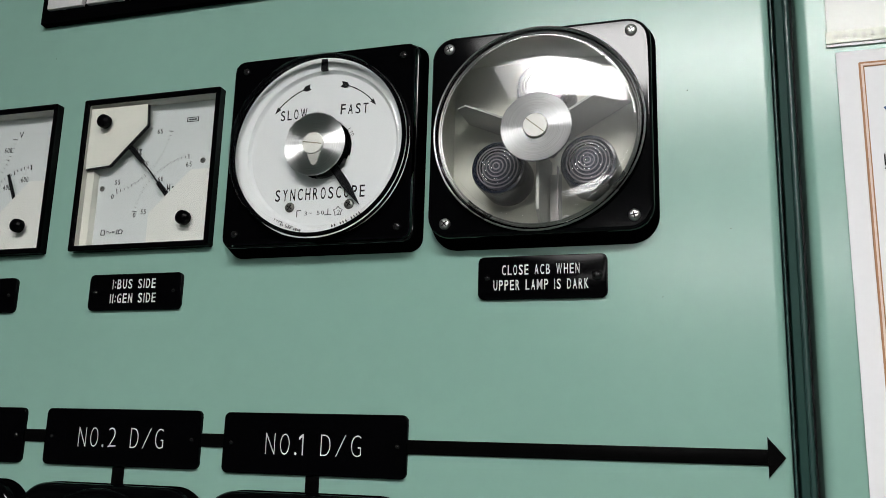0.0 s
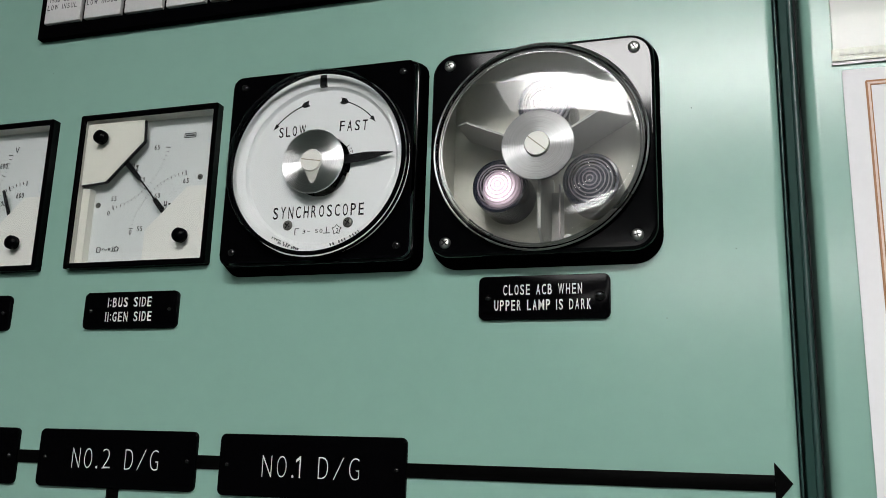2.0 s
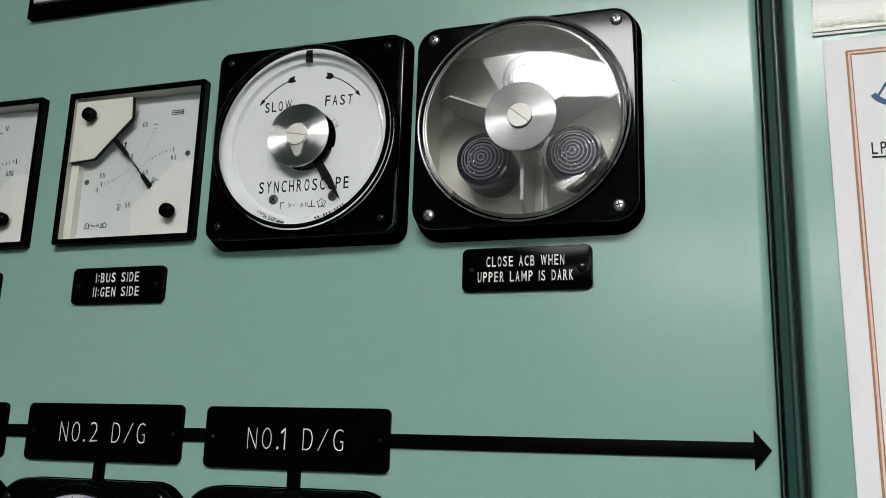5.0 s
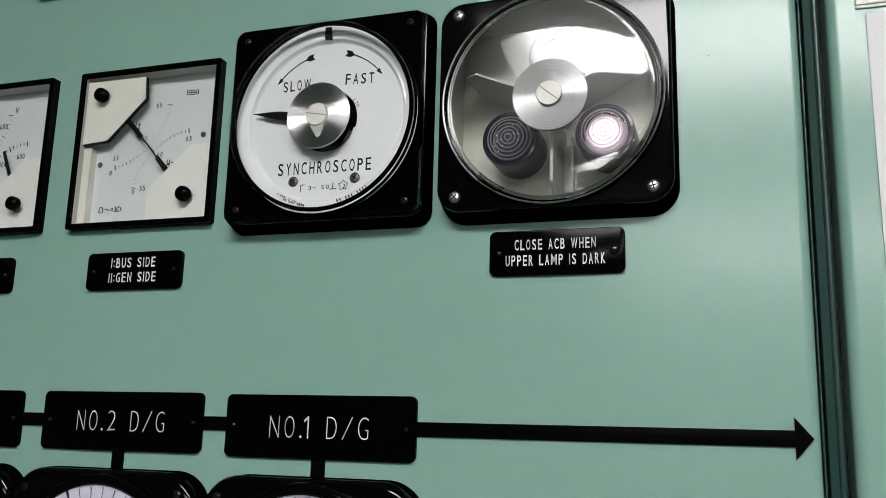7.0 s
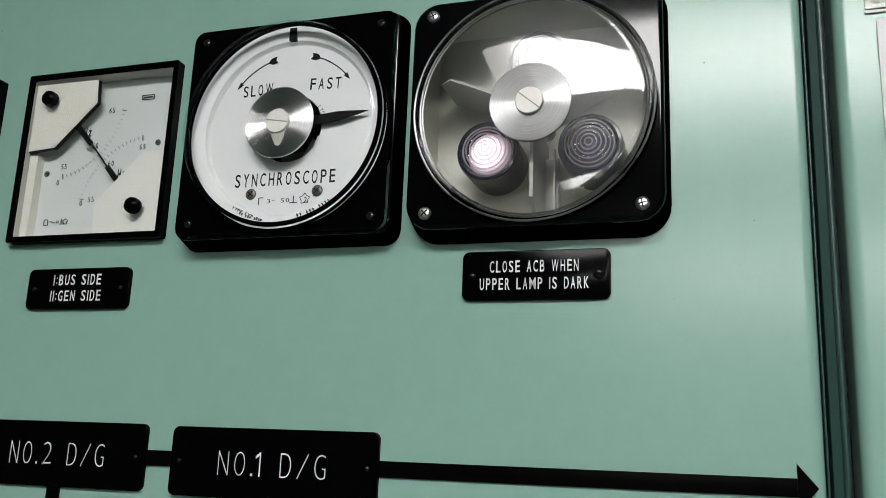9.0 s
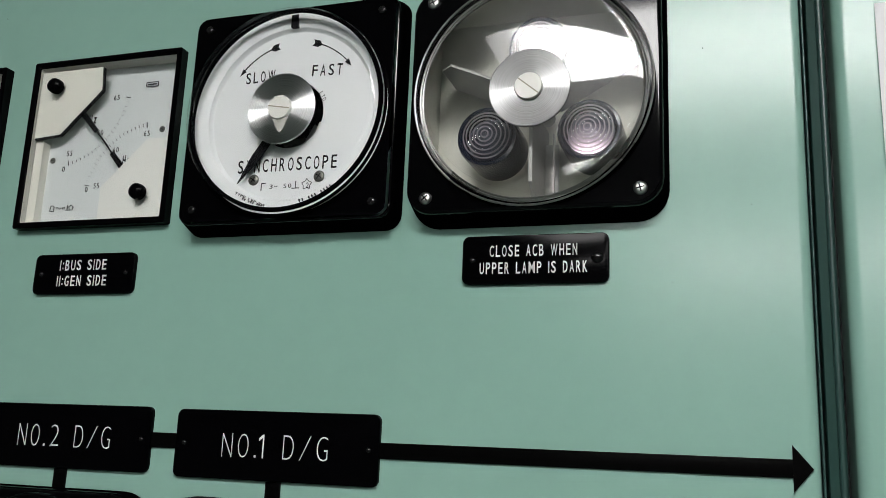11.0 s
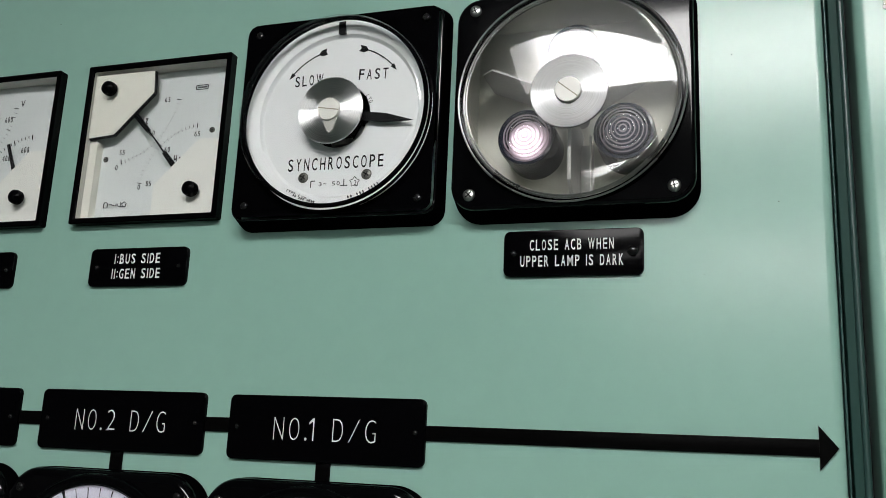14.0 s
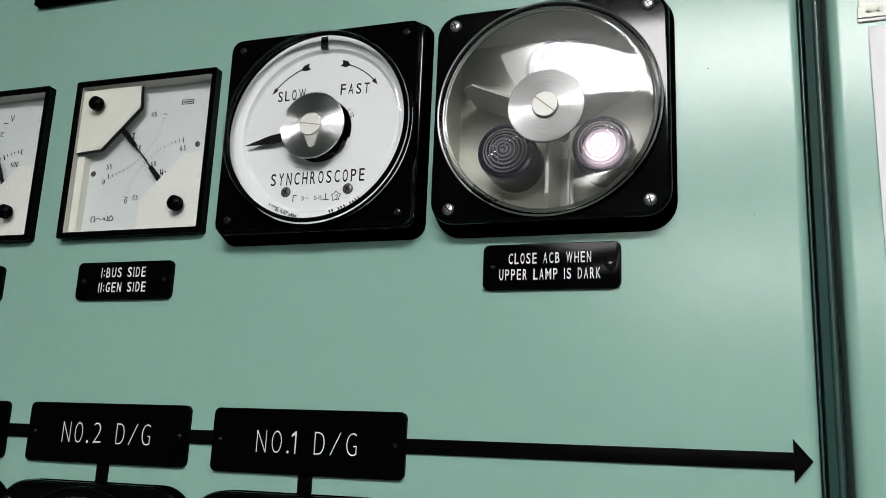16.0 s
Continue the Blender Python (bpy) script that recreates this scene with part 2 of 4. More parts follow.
# ---- mesh helpers ----
def mesh_ob(name, bm, material, smooth=True, sharp=35):
    bmesh.ops.recalc_face_normals(bm, faces=bm.faces)
    me = bpy.data.meshes.new(name)
    bm.to_mesh(me)
    bm.free()
    if smooth:
        me.polygons.foreach_set("use_smooth", [True] * len(me.polygons))
        me.set_sharp_from_angle(angle=radians(sharp))
    me.materials.append(material)
    return new(name, me)


def part(name, bm, material, parent, label="", at=(0, 0, 0), smooth=True):
    ob = mesh_ob(name, bm, material, smooth)
    ob.parent = parent
    ob.location = at
    return tagged(ob, label)


def thing(name, at, label, category, group="", kind=""):
    ob = new(name)
    ob.empty_display_size = 0.01
    ob.location = at
    return tagged(ob, label, category, group, kind)


def circle(r, n=96, cx=0.0, cz=0.0):
    return [(cx + r * math.sin(2 * math.pi * i / n), cz + r * math.cos(2 * math.pi * i / n)) for i in range(n)]


def polar_rect(w, h, r, n=96):
    """A rounded rectangle with its points at even angles, so that it joins to a circle."""
    pts = []
    for i in range(n):
        a = 2 * math.pi * i / n
        dx, dz = math.sin(a), math.cos(a)
        lo, hi = 0.0, w + h
        for _ in range(40):
            t = (lo + hi) / 2
            qx, qz = abs(dx * t) - w / 2 + r, abs(dz * t) - h / 2 + r
            d = math.hypot(max(qx, 0), max(qz, 0)) + min(max(qx, qz), 0) - r
            lo, hi = (t, hi) if d < 0 else (lo, t)
        pts.append((dx * lo, dz * lo))
    return pts


def rrect(w, h, r, n=5):
    pts = []
    for k, (sx, sz) in enumerate(((1, 1), (1, -1), (-1, -1), (-1, 1))):
        for i in range(n + 1):
            a = radians(k * 90 + 90 * i / n)
            pts.append((sx * (w / 2 - r) + r * math.sin(a), sz * (h / 2 - r) + r * math.cos(a)))
    return pts


def loft(rings, bm=None, cap_start=False, cap_end=False, closed=False):
    """Skins rings of (points in x and z, y)."""
    bm = bm or bmesh.new()
    loops = [[bm.verts.new((x, y, z)) for x, z in pts] for pts, y in rings]
    pairs = list(zip(loops, loops[1:])) + ([(loops[-1], loops[0])] if closed else [])
    for a, b in pairs:
        for i in range(len(a)):
            j = (i + 1) % len(a)
            bm.faces.new((a[i], a[j], b[j], b[i]))
    if cap_start:
        bm.faces.new(loops[0])
    if cap_end:
        bm.faces.new(loops[-1])
    return bm


def slab(w, h, r, back, front, bevel=0.0006, bm=None):
    """A rounded plate that stands from y = back to y = front, with a softened front edge."""
    rings = [(rrect(w, h, r), back)]
    for k in range(4):
        a = radians(90 * k / 3)
        inset = bevel * (1 - math.cos(a))
        rings.append((rrect(w - 2 * inset, h - 2 * inset, max(r - inset, 1e-4)), front + bevel * (1 - math.sin(a))))
    return loft(rings, bm, cap_start=True, cap_end=True)


def lathe(profile, n=64, bm=None, cap_start=False, cap_end=False, closed=False):
    """profile: (radius, y)."""
    return loft([(circle(r, n), y) for r, y in profile], bm, cap_start, cap_end, closed)


def block(x0, x1, y0, y1, z0, z1, bevel=0.0):
    bm = bmesh.new()
    bmesh.ops.create_cube(bm, size=1)
    for v in bm.verts:
        v.co = Vector(((x0 + x1) / 2 + v.co.x * (x1 - x0), (y0 + y1) / 2 + v.co.y * (y1 - y0), (z0 + z1) / 2 + v.co.z * (z1 - z0)))
    if bevel:
        bmesh.ops.bevel(bm, geom=bm.edges[:], offset=bevel, segments=2, affect="EDGES", profile=0.6)
    return bm


def prism(pts, back, front, bm=None):
    """A flat outline of (x, z) given thickness."""
    return loft([(pts, back), (pts, front)], bm, True, True)


def stroke(bm, a, b, wa, wb, back, front):
    """A straight tapered bar between two points of (x, z)."""
    d = Vector((b[0] - a[0], b[1] - a[1])).normalized()
    n = Vector((-d.y, d.x))
    pts = [(a[0] + n.x * wa / 2, a[1] + n.y * wa / 2), (b[0] + n.x * wb / 2, b[1] + n.y * wb / 2),
           (b[0] - n.x * wb / 2, b[1] - n.y * wb / 2), (a[0] - n.x * wa / 2, a[1] - n.y * wa / 2)]
    return prism(pts, back, front, bm)


def arc_band(bm, cx, cz, r0, r1, a0, a1, back, front, n=24):
    outer = [(cx + r1 * math.sin(radians(a0 + (a1 - a0) * i / n)), cz + r1 * math.cos(radians(a0 + (a1 - a0) * i / n))) for i in range(n + 1)]
    inner = [(cx + r0 * math.sin(radians(a0 + (a1 - a0) * i / n)), cz + r0 * math.cos(radians(a0 + (a1 - a0) * i / n))) for i in range(n, -1, -1)]
    return prism(outer + inner, back, front, bm)


GLYPHS = {}


def glyph(ch, thin):
    """The built-in font's outline of one letter, filled and a little thick, as points and faces."""
    if (ch, thin) not in GLYPHS:
        cu = bpy.data.curves.new("text", "FONT")
        cu.body, cu.size, cu.offset, cu.resolution_u, cu.extrude = ch, 1.0, thin, 4, 0.01
        tmp = bpy.data.objects.new("text", cu)
        scene.collection.objects.link(tmp)
        bpy.context.view_layer.update()
        me = bpy.data.meshes.new_from_object(tmp.evaluated_get(bpy.context.evaluated_depsgraph_get()))
        bpy.data.objects.remove(tmp)
        bpy.data.curves.remove(cu)
        GLYPHS[ch, thin] = ([tuple(v.co) for v in me.vertices], [tuple(p.vertices) for p in me.polygons])
        bpy.data.meshes.remove(me)
    return GLYPHS[ch, thin]


NARROW = {"I": 0.11, ":": 0.13, ".": 0.13, "1": 0.065, "/": 0.60, " ": 0.42, "-": 0.5, "M": 0.85, "W": 0.9}


def words(text, parent, material, x, z, y, width, height, turn=0.0, thin=0.0, name="lettering", label="", depth=0.00025, gap=0.34):
    """An engraver's row of narrow, evenly spaced letters, fitted to a width and a height, centred at x, z on the face y; turn is clockwise."""
    cells = [NARROW.get(ch, 0.60) for ch in text]
    unit = width / (sum(cells) + gap * (len(text) - 1))
    pen = -width / 2
    bm = bmesh.new()
    c, s = math.cos(radians(turn)), math.sin(radians(turn))
    for ch, cell in zip(text, cells):
        if ch != " ":
            co, faces = glyph(ch, thin)
            lo = [min(p[k] for p in co) for k in range(3)]
            hi = [max(p[k] for p in co) for k in range(3)]
            low = {".": 0.13, ":": 0.66, "-": 0.1, "~": 0.25, "z": 0.72}.get(ch, 1.0) * height
            foot = {":": 0.12, "-": 0.45, "~": 0.4}.get(ch, 0.0) * height
            vs = []
            for p in co:
                u = pen + (p[0] - lo[0]) / (hi[0] - lo[0]) * cell * unit
                v = -height / 2 + foot + (p[1] - lo[1]) / (hi[1] - lo[1]) * low
                vs.append(bm.verts.new((x + u * c + v * s, y - (p[2] - lo[2]) / (hi[2] - lo[2]) * depth, z - u * s + v * c)))
            for f in faces:
                bm.faces.new([vs[k] for k in f])
            if ch == "1":
                q = [(pen, height * 0.5), (pen, height * 0.36), (pen - 0.22 * unit, height * 0.22), (pen - 0.22 * unit, height * 0.34)]
                lo = [bm.verts.new((x + u * c + v * s, y - depth, z - u * s + v * c)) for u, v in q]
                bm.faces.new(lo)
        pen += (cell + gap) * unit
    return part(name, bm, material, parent, label, smooth=False)


def pan_screw(parent, x, z, y, r, material, cross=True, label="", height=None):
    """A domed screw head; black bars on its crown paint the shade of a cross or straight slot."""
    h = height or r * 0.55
    prof = [(r, y), (r, y - h * 0.35), (r * 0.93, y - h * 0.65), (r * 0.72, y - h * 0.9), (r * 0.4, y - h), (0.0006, y - h)]
    bm = lathe(prof, 24, cap_end=True)
    ob = part("screw", bm, material, parent, label, at=(x, 0, z))
    bm = bmesh.new()
    w = r * 0.2
    turn = random.uniform(0, math.pi)
    for k in range(2 if cross else 1):
        a = turn + k * math.pi / 2
        e = (math.sin(a) * r * 0.62, math.cos(a) * r * 0.62)
        stroke(bm, (-e[0], -e[1]), e, w, w, y - h * 0.7, y - h * 1.03)
    part("slot", bm, INK, ob)
    return ob


# ---- room ----
def room():
    setting = (("floor", -3, 3, -5.0, 0.8, -0.1, 0, FLOORM, "grey-green painted steel deck"),
               ("wall_west", -3.1, -3, -5.0, 0.8, 0, 2.3, WALLM, "dull cream painted bulkhead"),
               ("wall_east", 3, 3.1, -5.0, 0.8, 0, 2.3, WALLM, "dull cream painted bulkhead"),
               ("wall_south", -3, 3, -5.1, -5.0, 0, 2.3, WALLM, "dull cream painted bulkhead"),
               ("wall_north", -3, 3, 0.8, 0.9, 0, 2.3, WALLM, "dull cream painted bulkhead"),
               ("ceiling", -3.1, 3.1, -5.1, 0.9, 2.3, 2.4, CEILM, "white ceiling panelling"))
    for name, x0, x1, y0, y1, z0, z1, m, label in setting:
        tagged(mesh_ob(name, block(x0, x1, y0, y1, z0, z1), m, False), label, kind="structure")


def ceiling_light(x0, x1, y0, y1, glow, z=2.3):
    cx, cy = (x0 + x1) / 2, (y0 + y1) / 2
    t = thing("ceiling_light", (cx, cy, z), "white fluorescent ceiling light with a glowing diffuser", "ceiling light", "ceiling lights in rows")
    w, d = (x1 - x0) / 2, (y1 - y0) / 2
    part("housing", block(-w - 0.02, w + 0.02, -d - 0.02, d + 0.02, -0.05, -0.002, 0.004), CEILM, t)
    part("diffuser", block(-w, w, -d, d, -0.062, -0.0505, 0.003), glow, t, "glowing opal diffuser")


room()
ceiling_light(-0.43, 0.66, -1.34, -1.05, TUBE)
ceiling_light(-0.50, 0.98, -3.46, -2.84, TUBE_OLD)


# ---- switchboard ----
PZ0, PZ1 = 0.25, 2.05
XL = -1.25          # far edge of the synchronizing panel
XA = 0.0325          # its edge at the joint
YB = -0.005         # that face stands a little proud
# centres of the instruments
VX, FX, SX, LX, ROWZ = -0.4890, -0.3596, -0.2285, -0.0935, 1.671
MZ = 1.668
GX, GZ = (-0.4875, -0.3585, -0.2270), 1.405


def sheet_with_holes(x0, x1, z0, z1, holes):
    bm = bmesh.new()
    edges = []
    for pts in [[(x0, z0), (x1, z0), (x1, z1), (x0, z1)]] + holes:
        vs = [bm.verts.new((x, 0, z)) for x, z in pts]
        edges += [bm.edges.new((vs[i], vs[(i + 1) % len(vs)])) for i in range(len(vs))]
    bmesh.ops.triangle_fill(bm, edges=edges, use_beauty=True)
    ext = bmesh.ops.extrude_face_region(bm, geom=bm.faces[:])
    for v in ext["geom"]:
        if isinstance(v, bmesh.types.BMVert):
            v.co.y += 0.002
    return bm


def strip(profile, z0, z1):
    """A folded sheet: an open profile of (x, y) run upright."""
    bm = bmesh.new()
    lo = [bm.verts.new((x, y, z0)) for x, y in profile]
    hi = [bm.verts.new((x, y, z1)) for x, y in profile]
    for i in range(len(profile) - 1):
        bm.faces.new((lo[i], lo[i + 1], hi[i + 1], hi[i]))
    return bm


def bend(cx, cy, r, a0, a1, n=8):
    return [(cx + r * math.cos(radians(a0 + (a1 - a0) * i / n)), cy + r * math.sin(radians(a0 + (a1 - a0) * i / n))) for i in range(n + 1)]


def switchboard():
    board = thing("switchboard", (0, 0, 0), "mint-green enamelled steel switchboard with two folded panels", "switchboard")
    holes = [[(LX + a, ROWZ + b) for a, b in rrect(0.1270, 0.1250, 0.0150)], circle(0.0585, 96, SX, ROWZ)]
    holes += [circle(0.052, 64, x, GZ) for x in GX]
    holes += [[(x + a, MZ + b) for a, b in ((-0.051, -0.051), (0.051, -0.051), (0.051, 0.051), (-0.051, 0.051))] for x in (VX, FX)]
    part("front_panel", sheet_with_holes(XL, XA - 0.0045, PZ0, PZ1, holes), GREEN, board, smooth=False)
    edge = [(XA - 0.0045, 0.0)] + bend(XA - 0.0045, 0.0045, 0.0045, -90, 0) + [(XA, 0.018)]
    part("folded_edge", strip(edge, PZ0, PZ1), GREEN, board)
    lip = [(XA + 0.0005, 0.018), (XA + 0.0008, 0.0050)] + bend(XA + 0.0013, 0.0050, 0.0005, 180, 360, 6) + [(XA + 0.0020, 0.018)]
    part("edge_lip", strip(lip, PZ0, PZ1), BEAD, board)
    part("joint_seal", block(XA - 0.004, XA + 0.020, 0.026, 0.034, PZ0, PZ1), SEAM, board, "black rubber seal")
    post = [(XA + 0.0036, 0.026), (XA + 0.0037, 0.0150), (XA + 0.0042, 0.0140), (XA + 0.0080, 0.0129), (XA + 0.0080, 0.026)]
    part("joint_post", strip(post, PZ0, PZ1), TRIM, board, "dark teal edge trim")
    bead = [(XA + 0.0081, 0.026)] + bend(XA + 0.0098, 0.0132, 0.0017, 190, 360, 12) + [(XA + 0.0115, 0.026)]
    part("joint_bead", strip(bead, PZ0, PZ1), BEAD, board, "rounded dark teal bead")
    nb = [(XA + 0.0136, 0.026), (XA + 0.0136, 0.0070)] + bend(XA + 0.0196, 0.0010, 0.0060, 180, 270, 12) + [(0.95, YB)]
    part("next_panel", strip(nb, PZ0, PZ1), GREEN, board)
    part("carcass", block(XL, 0.95, 0.06, 0.6, PZ0 - 0.1, PZ1 + 0.02), GREEN, board)
    part("side_sheet", block(XL - 0.002, XL, 0.0, 0.6, PZ0, PZ1), GREEN, board)
    part("plinth", block(XL, 0.95, 0.02, 0.6, 0.0, PZ0 - 0.1), SEAM, board)
    part("base_sheet", block(XL, 0.95, 0.0, 0.06, PZ0 - 0.1, PZ0 - 0.001), GREEN, board)
    part("top_sheet", block(XL, 0.95, 0.0, 0.06, PZ1 + 0.001, PZ1 + 0.02), GREEN, board)
    return board


BOARD = switchboard()
for x, z, r in ((-0.3065, 1.5065, 0.0005), (-0.0120, 1.6920, 0.0003), (-0.0280, 1.5760, 0.00025), (-0.4480, 1.7590, 0.0003), (0.0080, 1.6120, 0.00025)):
    chip = [(x + r * random.uniform(0.6, 1.2) * math.sin(k), z + r * random.uniform(0.6, 1.2) * math.cos(k)) for k in (0, 0.9, 1.8, 2.7, 3.6, 4.5, 5.4)]
    part("paint_chip", prism(chip, 0.0, -0.0002), INK, BOARD, "tiny dark paint chip", smooth=False)


# ---- nameplates and mimic bars ----
def nameplate(x, z, w, h, lines, label, spread=0.0, screw_r=0.0015, r=0.0035):
    """lines: (text, dx, dz, width, height)."""
    t = thing("nameplate", (x, 0, z), label, "nameplate", "engraved nameplates")
    part("plate", slab(w, h, r, 0.0, -0.0025, 0.0005), PLATE, t)
    for text, dx, dz, tw, th in lines:
        words(text, t, WHITE_INK, dx, dz, -0.00245, tw, th, thin=-0.026 if th > 0.01 else 0.008, gap=0.34 if th > 0.01 else 0.27)
    for s in (-1, 1):
        rr = screw_r * (1.75 if s > 0 and spread else 1)
        dome = [(rr * math.cos(radians(a)), -0.0024 - rr * 0.75 * math.sin(radians(a))) for a in (0, 12, 25, 38, 50, 62, 74, 85)]
        part("rivet", lathe(dome, 24, cap_end=True), DARK_STEEL, t, "black domed rivet", at=(s * (w / 2 - 0.0055), 0, 0))
    return t


nameplate(-0.3600, 1.5868, 0.0700, 0.0238, [("I:BUS SIDE", -0.0005, 0.0051, 0.0325, 0.0062), ("II:GEN SIDE", -0.0005, -0.0042, 0.0345, 0.0062)],
          "small black engraved nameplate reading bus side, gen side")
nameplate(-0.4895, 1.5868, 0.0700, 0.0238, [], "small black blank nameplate below the voltmeter")
nameplate(-0.0935, 1.5885, 0.0730, 0.0245, [("CLOSE ACB WHEN", -0.0005, 0.0043, 0.0437, 0.0058), ("UPPER LAMP IS DARK", -0.0005, -0.0043, 0.0535, 0.0058)],
          "black engraved nameplate about closing the breaker", 1.0, 0.0017)
nameplate(-0.2278, 1.4938, 0.1168, 0.0352, [("NO.1 D/G", 0.0006, -0.0003, 0.0606, 0.0120)], "large black engraved nameplate for the first generator")
nameplate(-0.3593, 1.4945, 0.1140, 0.0350, [("NO.2 D/G", 0.0004, 0.0, 0.0624, 0.0120)], "large black engraved nameplate for the second generator")
nameplate(-0.4910, 1.4945, 0.1150, 0.0350, [], "large black nameplate at the end of the row")


def mimic_bar(x0, x1, z0, z1, label, head=None):
    t = thing("mimic_bar", ((x0 + x1) / 2, 0, (z0 + z1) / 2), label, "mimic line", "black mimic lines")
    w, h = (x1 - x0) / 2, (z1 - z0) / 2
    part("bar", block(-w, w, -0.0014, 0.0, -h, h, 0.0003), TAPE, t)
    if head:
        part("arrowhead", prism([(w - 0.0006, -0.0100), (w + head, 0.0), (w - 0.0006, 0.0100)], 0.0, -0.0016), TAPE, t)


mimic_bar(-0.1698, 0.0215, 1.4900, 1.4978, "long black mimic line with an arrowhead", 0.0078)
mimic_bar(-0.3022, -0.2863, 1.4905, 1.4985, "short black mimic line between two nameplates")
mimic_bar(-0.4334, -0.4164, 1.4905, 1.4985, "short black mimic line between two nameplates")
mimic_bar(-0.2312, -0.2228, 1.4660, 1.4760, "short upright mimic line down to an ammeter")
mimic_bar(-0.3635, -0.3553, 1.4660, 1.4768, "short upright mimic line down to an ammeter")
mimic_bar(-0.4945, -0.4865, 1.4660, 1.4768, "short upright mimic line down to an ammeter")


# ---- round instruments in square cases ----
CASE_Y = -0.016


def square_case(t, w, h, r, hole, y=CASE_Y, material=BAKE, bevel=0.0022, grow=0.0058, n=192, well=0.004, foot=0.0082):
    rings = [(polar_rect(w + grow, h + foot, r + 0.002, n), 0.0), (polar_rect(w + grow * 0.96, h + foot * 0.96, r + 0.002, n), -0.002)]
    for k in range(5):
        a = radians(90 * k / 4)
        inset = bevel * (1 - math.cos(a))
        rings.append((polar_rect(w - 2 * inset, h - 2 * inset, max(r - inset, 0.0005), n), y + bevel * (1 - math.sin(a))))
    part("case_flank", loft(rings[:3]), FLANK, t, "matt black flank")
    part("case_edge", loft(rings[2:]), BAKE, t, "rounded glossy black edge")
    rings = [rings[-1], (circle(hole, n), y), (circle(hole, n), well)]
    return part("case", loft(rings), material, t)


def cover(t, r, y_front, dome=0.0010, ring=BAKE_MATT, y=CASE_Y, clear=None):
    """A black seat ring, and a moulded clear cover with a rolled rim and a barely domed face."""
    part("bezel_ring", lathe([(r + 0.0008, y + 0.001), (r + 0.0008, y - 0.0022), (r + 0.0003, y - 0.0028), (r - 0.0003, y - 0.0028), (r - 0.0003, y + 0.001)], 96, closed=True), ring, t)
    rr = 0.0045
    prof = [(r - 0.0006, y + 0.0005), (r - 0.0006, y_front + rr)]
    prof += [(r - 0.0006 - rr * (1 - math.cos(radians(a))), y_front + rr * (1 - math.sin(radians(a)))) for a in (15, 30, 45, 60, 75, 90)]
    r1 = prof[-1][0]
    prof += [(r1 - 0.0006, y_front), (r1 - 0.0008, y_front + 0.0006), (r1 - 0.0014, y_front + 0.0006), (r1 - 0.0017, y_front)]
    r1 -= 0.0017
    prof += [(r1 * (1 - k / 14) + 0.0002, y_front - dome * (1 - (1 - k / 14) ** 5)) for k in range(1, 15)]
    ob = part("clear_cover", lathe(prof, 96, cap_end=True), clear or GLASS, t, "clear moulded cover")
    ob.visible_shadow = False
    return ob


def turned_disc(t, r, y, screw_r, tail):
    disc = part("centre_disc", lathe([(r, y + 0.0012), (r, y + 0.0003), (r - 0.0004, y), (0.004, y - 0.0002), (0.0004, y - 0.0002)], 64, cap_start=True, cap_end=True), ALU_BRIGHT if tail else ALU, t, "lathe-turned aluminium disc", at=(0.0006, 0, -0.0012) if tail else (0.0014, 0, -0.0028))
    bm = lathe([(screw_r, y - 0.0002), (screw_r, y - 0.0016), (screw_r * 0.95, y - 0.0021), (0.0004, y - 0.0021)], 32, cap_end=True)
    knob = part("zero_screw", bm, NYLON, disc, "ivory nylon slotted screw")
    bm = bmesh.new()
    a = radians(130 if not tail else 100)
    e = (math.sin(a) * screw_r * 0.94, math.cos(a) * screw_r * 0.94)
    stroke(bm, (-e[0], -e[1]), e, 0.0006, 0.0006, y - 0.0018, y - 0.00225)
    part("screw_slot", bm, SLOT, disc)
    if tail:
        part("zero_lever", prism([(-0.0052, -0.003), (0.0058, -0.003), (0.0030, -0.0125), (0.0012, -0.0140), (-0.0006, -0.0130)], y - 0.0003, y - 0.0011), LEVER, disc, "translucent ivory tapered lever")


